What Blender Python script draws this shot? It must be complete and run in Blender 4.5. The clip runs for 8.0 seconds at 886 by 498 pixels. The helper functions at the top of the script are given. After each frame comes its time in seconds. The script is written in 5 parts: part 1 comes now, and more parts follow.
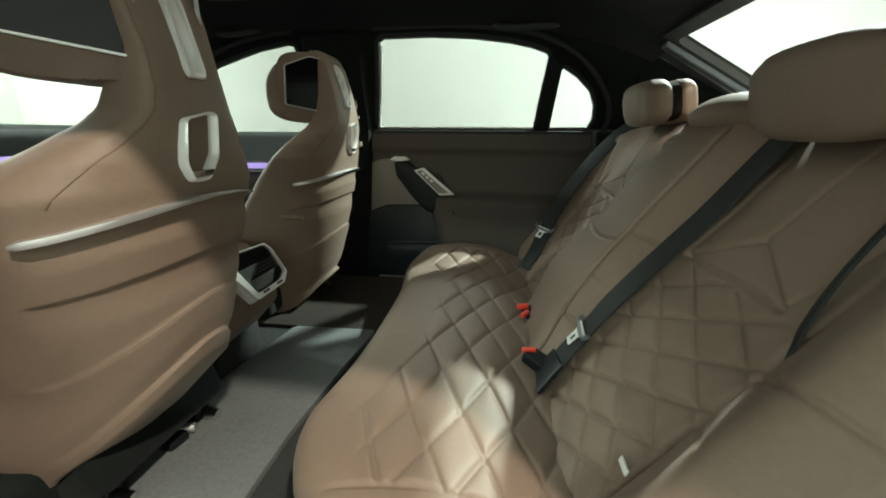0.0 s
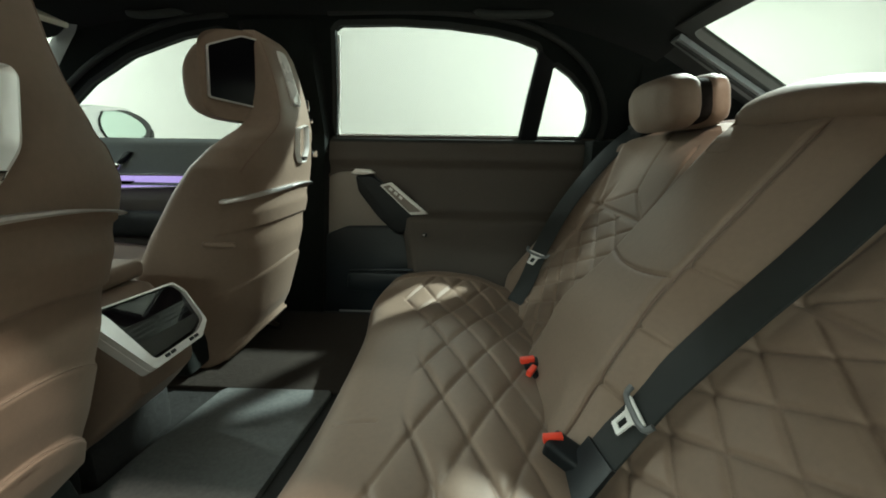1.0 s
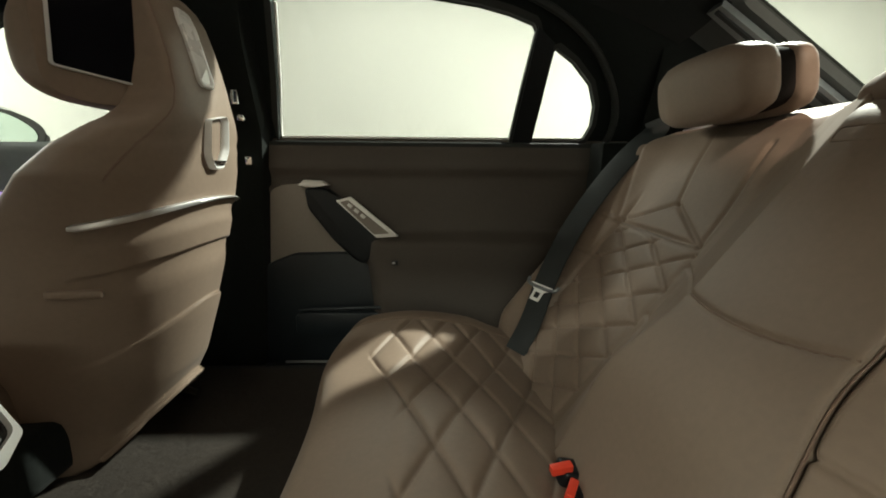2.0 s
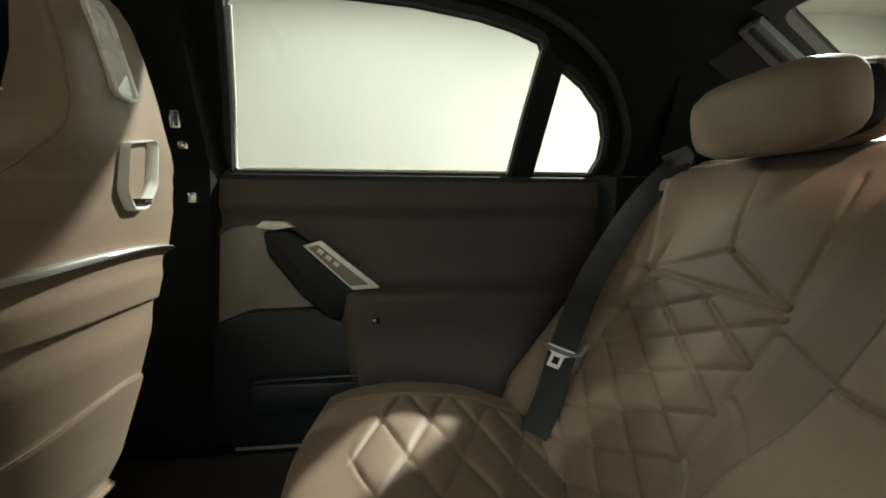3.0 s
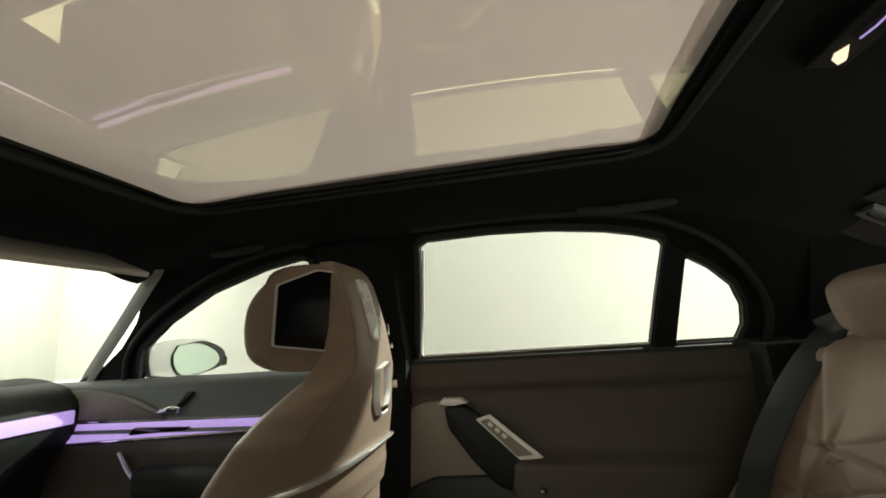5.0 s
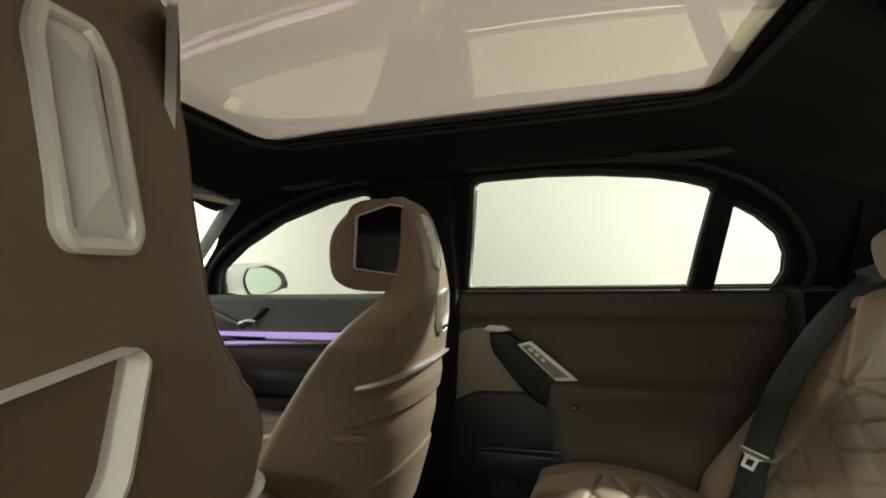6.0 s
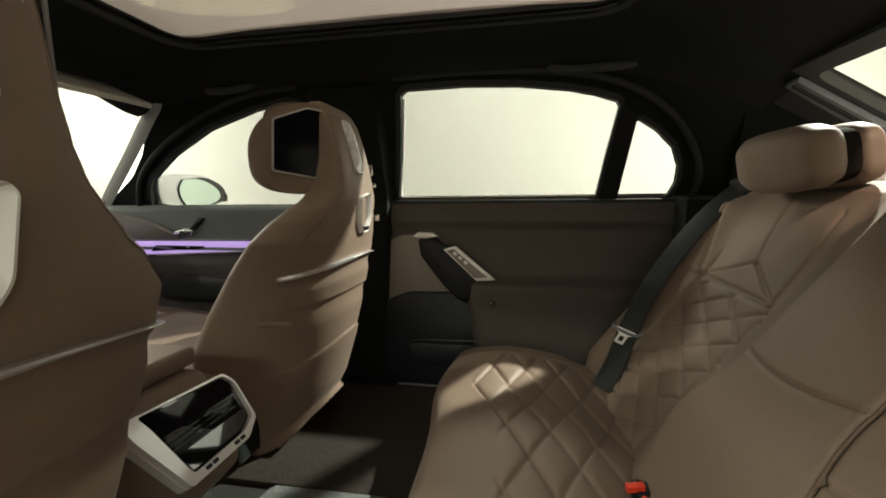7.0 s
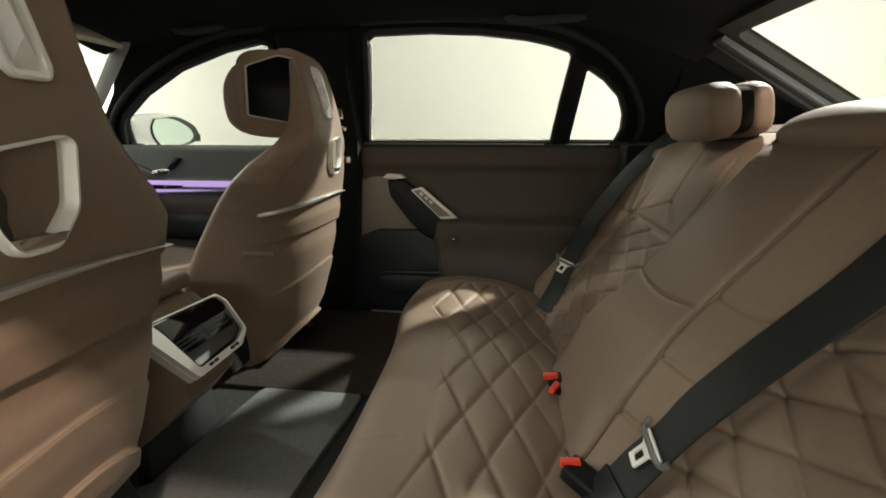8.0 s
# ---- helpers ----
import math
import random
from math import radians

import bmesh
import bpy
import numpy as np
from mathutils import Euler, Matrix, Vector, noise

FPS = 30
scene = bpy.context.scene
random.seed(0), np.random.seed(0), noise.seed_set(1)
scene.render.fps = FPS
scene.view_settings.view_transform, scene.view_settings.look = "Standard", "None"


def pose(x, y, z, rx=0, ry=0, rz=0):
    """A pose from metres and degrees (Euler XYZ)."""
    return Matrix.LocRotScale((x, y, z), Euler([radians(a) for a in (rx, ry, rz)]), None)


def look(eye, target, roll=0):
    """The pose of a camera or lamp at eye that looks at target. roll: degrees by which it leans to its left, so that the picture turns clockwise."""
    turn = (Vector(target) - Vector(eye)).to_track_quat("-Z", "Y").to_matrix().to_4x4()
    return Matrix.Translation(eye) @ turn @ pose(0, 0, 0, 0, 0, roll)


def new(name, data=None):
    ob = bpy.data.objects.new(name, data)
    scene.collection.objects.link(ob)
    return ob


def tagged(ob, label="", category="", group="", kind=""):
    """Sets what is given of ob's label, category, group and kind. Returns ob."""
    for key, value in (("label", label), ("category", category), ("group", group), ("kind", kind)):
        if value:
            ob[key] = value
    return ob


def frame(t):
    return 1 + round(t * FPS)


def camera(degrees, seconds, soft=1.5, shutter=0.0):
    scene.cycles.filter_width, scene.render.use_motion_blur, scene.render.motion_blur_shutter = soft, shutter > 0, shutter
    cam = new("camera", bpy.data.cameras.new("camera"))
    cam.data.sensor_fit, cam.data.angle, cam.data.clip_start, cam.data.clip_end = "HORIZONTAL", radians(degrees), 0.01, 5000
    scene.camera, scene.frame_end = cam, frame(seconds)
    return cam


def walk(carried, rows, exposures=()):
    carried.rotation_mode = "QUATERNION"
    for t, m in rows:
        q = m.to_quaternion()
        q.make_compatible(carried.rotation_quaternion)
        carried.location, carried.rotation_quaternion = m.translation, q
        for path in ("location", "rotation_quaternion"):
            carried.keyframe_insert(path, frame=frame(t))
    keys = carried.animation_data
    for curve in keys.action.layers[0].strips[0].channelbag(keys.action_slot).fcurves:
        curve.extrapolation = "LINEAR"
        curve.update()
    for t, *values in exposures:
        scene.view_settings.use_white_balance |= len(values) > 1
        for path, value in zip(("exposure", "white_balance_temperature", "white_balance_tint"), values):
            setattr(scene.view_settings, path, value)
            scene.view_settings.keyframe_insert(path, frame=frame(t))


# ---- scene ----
cam = camera(93.5, 8.0, 1.8)
PATH = [
    (0, (0.509, -0.969, 0.947), (0.257, 0.939, 0.404), 0.3),
    (0.5, (0.494, -0.831, 0.938), (0.309, 1.09, 0.414), 0.1),
    (1, (0.445, -0.705, 0.911), (0.362, 1.24, 0.453), 0.8),
    (1.5, (0.423, -0.554, 0.893), (0.415, 1.402, 0.479), 0.6),
    (1.7, (0.423, -0.492, 0.882), (0.436, 1.468, 0.484), 0.5),
    (3, (0.365, -0.205, 0.888), (0.591, 1.77, 0.668), 0.3),
    (3.5, (0.381, -0.259, 0.942), (0.499, 1.737, 0.977), -1.1),
    (4, (0.396, -0.342, 0.994), (0.354, 1.645, 1.213), -1.9),
    (4.5, (0.345, -0.39, 1.033), (0.167, 1.57, 1.386), -1.8),
    (4.7, (0.339, -0.397, 1.031), (0.07, 1.545, 1.426), -2.8),
    (5.8, (0.281, -0.528, 1.004), (-0.238, 1.389, 1.241), -2.5),
    (6, (0.282, -0.527, 1.006), (-0.244, 1.399, 1.126), -1.0),
    (6.4, (0.319, -0.531, 0.993), (-0.143, 1.411, 0.878), -0.3),
    (6.5, (0.335, -0.546, 0.978), (-0.112, 1.401, 0.892), -1.1),
    (7, (0.399, -0.579, 0.96), (0.045, 1.373, 0.714), -0.6),
    (7.5, (0.437, -0.635, 0.964), (0.157, 1.306, 0.571), -0.2),
    (8, (0.465, -0.705, 0.972), (0.215, 1.21, 0.454), 0.1),
]
walk(cam, [(t, look(eye, target, roll)) for t, eye, target, roll in PATH],
     exposures=[(0, 1.48, 5950, -12), (0.5, 1.45, 5950, -18), (1.0, 1.43, 6000, -11), (1.7, 1.41, 6650, -2), (3.0, 1.36, 6600, -2), (4.0, 1.33, 6750, 0), (6.2, 1.36, 6800, -1), (7.0, 1.37, 6950, 3), (8.0, 1.43, 6800, 2)])

# ---- world, lamps, exposure ----
world = bpy.data.worlds.new("world")
scene.world = world
world.use_nodes = True
bg = world.node_tree.nodes["Background"]
bg.inputs["Color"].default_value = (0.9, 0.93, 0.86, 1)
bg.inputs["Strength"].default_value = 0.15


def area_lamp(name, at, size_x, size_y, watts, colour):
    data = bpy.data.lights.new(name, "AREA")
    data.shape, data.size, data.size_y, data.energy, data.color = "RECTANGLE", size_x, size_y, watts, colour
    ob = new(name, data)
    ob.matrix_world = pose(*at)
    return ob


LAMP_WHITE = (1.0, 0.99, 0.925)
LAMP_WARM = (1.0, 0.76, 0.66)
# strong ceiling spots beside the car, with an added pair further off
for lx, ly, w in ((1.55, -2.02, 64), (2.75, 2.40, 240), (5.2, 2.05, 60), (-5.0, 2.05, 60)):
    area_lamp("ceiling_spot", (lx, ly, 3.28), 0.14, 0.14, w, LAMP_WARM if ly < 0 else LAMP_WHITE)
# soft rows of added, unseen lamps that brighten the walls and so the cabin
for lx, ly, w in ((-4.4, -4.6, 18), (-0.6, -4.9, 56), (4.6, -4.9, 14), (-4.6, 3.9, 25), (0.0, 3.9, 31), (4.6, 3.9, 22)):
    area_lamp("wall_fill", (lx, ly, 3.28), 2.6, 0.6, w, LAMP_WHITE)
for ly, w in ((-2.6, 25), (0.4, 80), (3.2, 110)):
    area_lamp("wall_fill", (-6.0, ly, 3.28), 0.6, 2.4, w, LAMP_WHITE)

# ---- materials ----


def mat(name, base, rough=0.5, metal=0.0, var=0.12, spec=0.5, grain=0.0, grain_scale=300.0, wrinkle=0.0, wrinkle_scale=25.0, coat=0.0, emit=None, emit_strength=0.0, sheen=0.0, rough_var=0.08):
    m = bpy.data.materials.new(name)
    m.use_nodes = True
    nt = m.node_tree
    b = nt.nodes["Principled BSDF"]
    b.inputs["Roughness"].default_value = rough
    b.inputs["Metallic"].default_value = metal
    b.inputs["Specular IOR Level"].default_value = spec
    b.inputs["Coat Weight"].default_value = coat
    b.inputs["Coat Roughness"].default_value = 0.04
    b.inputs["Sheen Weight"].default_value = sheen
    tc = nt.nodes.new("ShaderNodeTexCoord")
    big = nt.nodes.new("ShaderNodeTexNoise")
    big.inputs["Scale"].default_value, big.inputs["Detail"].default_value = 7.0, 4.0
    small = nt.nodes.new("ShaderNodeTexNoise")
    small.inputs["Scale"].default_value, small.inputs["Detail"].default_value = 120.0, 3.0
    for n in (big, small):
        nt.links.new(tc.outputs["Object"], n.inputs["Vector"])
    add = nt.nodes.new("ShaderNodeMath")
    add.operation = "ADD"
    nt.links.new(big.outputs["Fac"], add.inputs[0])
    nt.links.new(small.outputs["Fac"], add.inputs[1])
    ramp = nt.nodes.new("ShaderNodeMapRange")
    ramp.inputs["From Min"].default_value, ramp.inputs["From Max"].default_value = 0.6, 1.4
    nt.links.new(add.outputs[0], ramp.inputs["Value"])
    mix = nt.nodes.new("ShaderNodeMix")
    mix.data_type = "RGBA"
    mix.inputs[6].default_value = (*[c * (1 - var) for c in base], 1)
    mix.inputs[7].default_value = (*[min(1, c * (1 + var)) for c in base], 1)
    nt.links.new(ramp.outputs[0], mix.inputs[0])
    nt.links.new(mix.outputs[2], b.inputs["Base Color"])
    rr = nt.nodes.new("ShaderNodeMapRange")
    rr.inputs["To Min"].default_value, rr.inputs["To Max"].default_value = max(0.02, rough - rough_var), min(1, rough + rough_var)
    nt.links.new(big.outputs["Fac"], rr.inputs["Value"])
    nt.links.new(rr.outputs[0], b.inputs["Roughness"])
    last = None
    if wrinkle:
        w = nt.nodes.new("ShaderNodeTexNoise")
        w.inputs["Scale"].default_value, w.inputs["Detail"].default_value, w.inputs["Distortion"].default_value = wrinkle_scale, 5.0, 0.6
        nt.links.new(tc.outputs["Object"], w.inputs["Vector"])
        bw = nt.nodes.new("ShaderNodeBump")
        bw.inputs["Strength"].default_value, bw.inputs["Distance"].default_value = wrinkle, 0.01
        nt.links.new(w.outputs["Fac"], bw.inputs["Height"])
        last = bw
    if grain:
        g = nt.nodes.new("ShaderNodeTexVoronoi")
        g.inputs["Scale"].default_value = grain_scale
        nt.links.new(tc.outputs["Object"], g.inputs["Vector"])
        bgn = nt.nodes.new("ShaderNodeBump")
        bgn.inputs["Strength"].default_value, bgn.inputs["Distance"].default_value = grain, 0.001
        nt.links.new(g.outputs["Distance"], bgn.inputs["Height"])
        if last:
            nt.links.new(last.outputs[0], bgn.inputs["Normal"])
        last = bgn
    if last:
        nt.links.new(last.outputs[0], b.inputs["Normal"])
    if emit:
        b.inputs["Emission Color"].default_value = (*emit, 1)
        b.inputs["Emission Strength"].default_value = emit_strength
    return m


def glass_mat(name, tint, gloss):
    m = bpy.data.materials.new(name)
    m.use_nodes = True
    nt = m.node_tree
    out = nt.nodes["Material Output"]
    nt.nodes.remove(nt.nodes["Principled BSDF"])
    tr = nt.nodes.new("ShaderNodeBsdfTransparent")
    tr.inputs["Color"].default_value = (*tint, 1)
    gl = nt.nodes.new("ShaderNodeBsdfGlossy")
    gl.inputs["Roughness"].default_value = 0.01
    mx = nt.nodes.new("ShaderNodeMixShader")
    mx.inputs[0].default_value = gloss
    nt.links.new(tr.outputs[0], mx.inputs[1])
    nt.links.new(gl.outputs[0], mx.inputs[2])
    nt.links.new(mx.outputs[0], out.inputs["Surface"])
    return m


def blind_mat(name, base):
    """Pale roof blind behind glass: cloth that lets some light through, under a glossy pane."""
    m = bpy.data.materials.new(name)
    m.use_nodes = True
    nt = m.node_tree
    out = nt.nodes["Material Output"]
    nt.nodes.remove(nt.nodes["Principled BSDF"])
    tc = nt.nodes.new("ShaderNodeTexCoord")
    no = nt.nodes.new("ShaderNodeTexNoise")
    no.inputs["Scale"].default_value = 3.0
    nt.links.new(tc.outputs["Object"], no.inputs["Vector"])
    mixc = nt.nodes.new("ShaderNodeMix")
    mixc.data_type = "RGBA"
    mixc.inputs[6].default_value = (*[c * 0.93 for c in base], 1)
    mixc.inputs[7].default_value = (*[c * 1.05 for c in base], 1)
    nt.links.new(no.outputs["Fac"], mixc.inputs[0])
    tl = nt.nodes.new("ShaderNodeBsdfTranslucent")
    df = nt.nodes.new("ShaderNodeBsdfDiffuse")
    nt.links.new(mixc.outputs[2], tl.inputs["Color"])
    nt.links.new(mixc.outputs[2], df.inputs["Color"])
    m1 = nt.nodes.new("ShaderNodeMixShader")
    m1.inputs[0].default_value = 0.5
    nt.links.new(df.outputs[0], m1.inputs[1])
    nt.links.new(tl.outputs[0], m1.inputs[2])
    gl = nt.nodes.new("ShaderNodeBsdfGlossy")
    gl.inputs["Roughness"].default_value = 0.015
    gl.inputs["Color"].default_value = (1.0, 0.91, 0.60, 1)
    fr = nt.nodes.new("ShaderNodeFresnel")
    fr.inputs["IOR"].default_value = 4.2
    m2 = nt.nodes.new("ShaderNodeMixShader")
    nt.links.new(fr.outputs[0], m2.inputs[0])
    nt.links.new(m1.outputs[0], m2.inputs[1])
    nt.links.new(gl.outputs[0], m2.inputs[2])
    nt.links.new(m2.outputs[0], out.inputs["Surface"])
    return m


LEATHER = mat("brown_leather", (0.198, 0.145, 0.107), 0.56, var=0.07, spec=0.36, sheen=0.06, grain=0.05, grain_scale=420, wrinkle=0.05, wrinkle_scale=22)
LEATHER_SEAM = mat("brown_seam_leather", (0.16, 0.105, 0.075), 0.6, var=0.08, grain=0.2, grain_scale=420)
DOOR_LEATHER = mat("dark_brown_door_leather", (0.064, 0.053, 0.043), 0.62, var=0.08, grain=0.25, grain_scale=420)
LINING = mat("black_suede_lining", (0.0088, 0.0112, 0.0103), 0.98, var=0.2, spec=0.15, grain=0.2, grain_scale=700, sheen=0.05)
PILLAR_CLOTH = mat("pale_pillar_cloth", (0.26, 0.265, 0.255), 0.8, var=0.06, grain=0.3, grain_scale=500)
TRIM_DARK = mat("dark_grey_trim", (0.017, 0.020, 0.0185), 0.75, var=0.12, grain=0.3, grain_scale=500)
TRIM_GREY = mat("grey_pillar_trim", (0.16, 0.18, 0.18), 0.6, var=0.08, grain=0.25, grain_scale=500)
VENT_BLACK = mat("satin_black_vent", (0.004, 0.004, 0.0045), 0.25, var=0.1, spec=0.4)
DOOR_BIN = mat("blue_black_moulded_plastic", (0.013, 0.018, 0.022), 0.42, var=0.15, spec=0.4, grain=0.2, grain_scale=600)
BLACK_PLASTIC = mat("black_plastic", (0.006, 0.0085, 0.0105), 0.45, var=0.15, spec=0.32, grain=0.2, grain_scale=600)
SCREEN_BLACK = mat("dark_screen_glass", (0.006, 0.006, 0.008), 0.10, var=0.1, spec=0.28, rough_var=0.02)
GLOSS_BLACK = mat("gloss_black_panel", (0.005, 0.004, 0.005), 0.035, var=0.1, spec=0.5, rough_var=0.01)
SATIN = mat("satin_silver", (0.58, 0.57, 0.565), 0.34, metal=0.75, var=0.03, rough_var=0.03)
PALE_SILVER = mat("pale_silver_plastic", (0.84, 0.84, 0.82), 0.33, metal=0.08, var=0.04)
SEAT_SILVER = mat("satin_cast_silver", (0.82, 0.82, 0.81), 0.28, metal=0.2, var=0.03, rough_var=0.03)
BEZEL = mat("bright_brushed_bezel", (0.93, 0.93, 0.92), 0.24, metal=0.25, var=0.03, coat=0.3, rough_var=0.04)
CHROME = mat("chrome", (0.8, 0.8, 0.8), 0.12, metal=1.0, var=0.03, rough_var=0.04)
SPEAKER = mat("grey_perforated_metal", (0.26, 0.235, 0.21), 0.5, metal=0.35, var=0.06, grain=0.5, grain_scale=900)
CARPET = mat("charcoal_carpet", (0.024, 0.025, 0.025), 0.97, var=0.35, grain=0.9, grain_scale=900, wrinkle=0.3, wrinkle_scale=60)
MAT_GREY = mat("grey_mat_pile", (0.140, 0.150, 0.150), 0.97, var=0.25, grain=0.9, grain_scale=800, wrinkle=0.3, wrinkle_scale=40)
SEAT_INSET = mat("dark_brown_inset", (0.055, 0.048, 0.042), 0.45, var=0.1, grain=0.2, grain_scale=500)
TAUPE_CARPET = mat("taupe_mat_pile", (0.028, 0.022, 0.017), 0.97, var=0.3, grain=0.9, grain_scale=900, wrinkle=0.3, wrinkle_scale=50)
# grey of the grab handles; elsewhere black lining lightened for light on it
HANDLE_LIT_GREY = mat("grey_handle_and_lit_lining", (0.034, 0.039, 0.036), 0.85, var=0.1, grain=0.2, grain_scale=600)
BELT = mat("dark_grey_webbing", (0.016, 0.0195, 0.0195), 0.60, var=0.12, spec=0.4, grain=0.6, grain_scale=1200)
DARK_BAND = mat("dark_brown_band", (0.012, 0.010, 0.009), 0.95, var=0.1, spec=0.1, grain=0.2, grain_scale=420)
GUIDE_GREY = mat("grey_guide_plastic", (0.13, 0.14, 0.145), 0.4, var=0.08)
RED = mat("red_button_plastic", (0.75, 0.06, 0.03), 0.4, var=0.05)
WHITE_PAINT = mat("white_car_paint", (0.78, 0.78, 0.76), 0.2, var=0.02, coat=0.5)
MIRROR = mat("mirror_glass", (0.66, 0.78, 0.72), 0.02, metal=1.0, var=0.02, rough_var=0.01)
AMBIENT = mat("violet_light_strip", (0.5, 0.42, 0.6), 0.25, var=0.1, coat=0.5, emit=(0.55, 0.36, 0.95), emit_strength=0.28)
VISOR = mat("pale_visor_cloth", (0.60, 0.60, 0.54), 0.8, var=0.06)
LAMP_LENS = mat("warm_lamp_lens", (0.8, 0.7, 0.6), 0.2, var=0.05, emit=(1.0, 0.74, 0.55), emit_strength=0.5)
WALL = mat("white_wall_paint", (0.70, 0.695, 0.66), 0.85, var=0.025)
CEIL = mat("pale_ceiling_paint", (0.55, 0.52, 0.49), 0.9, var=0.03)
TILE = mat("grey_floor_tile", (0.16, 0.155, 0.145), 0.35, var=0.06)
PANE = glass_mat("side_glass", (0.64, 0.65, 0.64), 0.02)
CLEAR_PANE = glass_mat("clear_glass", (0.62, 0.63, 0.615), 0.02)
BLIND = blind_mat("taupe_roof_blind", (0.445, 0.398, 0.382))
SHELF_CLOTH = mat("pale_shelf_cloth", (0.66, 0.64, 0.65), 0.85, var=0.06, grain=0.3, grain_scale=500)

# ---- builders ----
ORIGIN = {}


def thing(name, at, label, category, group="", kind=""):
    ob = new(name)
    ob.location = at
    ORIGIN[ob] = Vector(at)
    return tagged(ob, label, category, group, kind)


def from_lists(name, verts, faces, material, parent=None, label="", smooth=True):
    me = bpy.data.meshes.new(name)
    me.from_pydata([tuple(v) for v in verts], [], faces)
    me.materials.append(material)
    if smooth:
        me.polygons.foreach_set("use_smooth", [True] * len(me.polygons))
    me.update()
    ob = new(name, me)
    if parent is not None:
        ob.parent = parent
        ob.location = -ORIGIN.get(parent, Vector())
    if label:
        ob["label"] = label
    return ob


def part(name, bm, material, parent=None, label="", smooth=True):
    """Links a bmesh as one mesh object under a thing or a part."""
    bmesh.ops.recalc_face_normals(bm, faces=bm.faces)
    me = bpy.data.meshes.new(name)
    bm.to_mesh(me)
    bm.free()
    me.materials.append(material)
    if smooth:
        me.polygons.foreach_set("use_smooth", [True] * len(me.polygons))
        me.set_sharp_from_angle(angle=radians(40))
    ob = new(name, me)
    if parent is not None:
        ob.parent = parent
        ob.location = -ORIGIN.get(parent, Vector())
    if label:
        ob["label"] = label
    return ob


def box(sx, sy, sz, m=Matrix(), bevel=0.004, seg=2):
    bm = bmesh.new()
    bmesh.ops.create_cube(bm, size=1.0, matrix=Matrix.Diagonal((sx, sy, sz, 1)))
    if bevel:
        bmesh.ops.bevel(bm, geom=bm.edges[:], offset=min(bevel, 0.45 * min(sx, sy, sz)), segments=seg, profile=0.6, affect="EDGES")
    bmesh.ops.transform(bm, matrix=m, verts=bm.verts)
    return bm


def slab(outline, depth, place, bevel=0.002, seg=2):
    """An outline of (u, v) pairs given depth, set by place(u, v, w)."""
    bm = bmesh.new()
    vs = [bm.verts.new((u, v, 0)) for u, v in outline]
    f = bm.faces.new(vs)
    ext = bmesh.ops.extrude_face_region(bm, geom=[f])
    top = [e for e in ext["geom"] if isinstance(e, bmesh.types.BMVert)]
    for v in top:
        v.co.z += depth
    if bevel:
        tops = set(top)
        edges = [e for e in bm.edges if e.verts[0] in tops and e.verts[1] in tops]
        bmesh.ops.bevel(bm, geom=edges, offset=bevel, segments=seg, profile=0.5, affect="EDGES")
    bmesh.ops.triangulate(bm, faces=[q for q in bm.faces if len(q.verts) > 4])
    for v in bm.verts:
        v.co = place(*v.co)
    return bm


def ring_frame(inner, outer, depth, place):
    """A frame between two outlines of as many points each."""
    n = len(inner)
    bm = bmesh.new()
    a = [bm.verts.new((u, v, 0)) for u, v in inner]
    b = [bm.verts.new((u, v, 0)) for u, v in outer]
    c = [bm.verts.new((u, v, depth)) for u, v in inner]
    d = [bm.verts.new((u, v, depth)) for u, v in outer]
    for i in range(n):
        j = (i + 1) % n
        bm.faces.new((a[i], a[j], b[j], b[i]))
        bm.faces.new((c[i], d[i], d[j], c[j]))
        bm.faces.new((a[i], c[i], c[j], a[j]))
        bm.faces.new((b[i], b[j], d[j], d[i]))
    for v in bm.verts:
        v.co = place(*v.co)
    return bm


def holed_panel(outer, holes, depth, place):
    """A panel with holes through it."""
    bm = bmesh.new()
    edges = []
    for loop in (outer, *holes):
        vs = [bm.verts.new((u, v, 0)) for u, v in loop]
        edges += [bm.edges.new((vs[i], vs[(i + 1) % len(vs)])) for i in range(len(vs))]
    bmesh.ops.triangle_fill(bm, use_beauty=True, use_dissolve=False, edges=edges)
    ext = bmesh.ops.extrude_face_region(bm, geom=bm.faces[:])
    for e in ext["geom"]:
        if isinstance(e, bmesh.types.BMVert):
            e.co.z += depth
    for v in bm.verts:
        v.co = place(*v.co)
    return bm


def tube(points, radius, sides=10, closed=False):
    bm = bmesh.new()
    pts = [Vector(p) for p in points]
    rings = []
    for i, p in enumerate(pts):
        a = pts[i - 1] if (i or closed) else p
        b = pts[(i + 1) % len(pts)] if (i < len(pts) - 1 or closed) else p
        q = (b - a).normalized().to_track_quat("Z", "Y")
        rings.append([bm.verts.new(p + q @ Vector((radius * math.cos(k * math.tau / sides), radius * math.sin(k * math.tau / sides), 0))) for k in range(sides)])
    last = len(rings) if closed else len(rings) - 1
    for i in range(last):
        r, s = rings[i], rings[(i + 1) % len(rings)]
        for k in range(sides):
            bm.faces.new((r[k], r[(k + 1) % sides], s[(k + 1) % sides], s[k]))
    if not closed:
        bm.faces.new(rings[0][::-1])
        bm.faces.new(rings[-1])
    return bm


def curve_through(points, n):
    """n points along a smooth line through the given ones."""
    p = np.array(points, float)
    p = np.vstack([2 * p[0] - p[1], p, 2 * p[-1] - p[-2]])
    out = []
    k = len(points) - 1
    for t in np.linspace(0, k, n):
        i = min(int(t), k - 1)
        u = t - i
        a, b, c, d = p[i:i + 4]
        out.append(0.5 * (2 * b + (c - a) * u + (2 * a - 5 * b + 4 * c - d) * u * u + (3 * b - a - 3 * c + d) * u ** 3))
    return [tuple(q) for q in out]


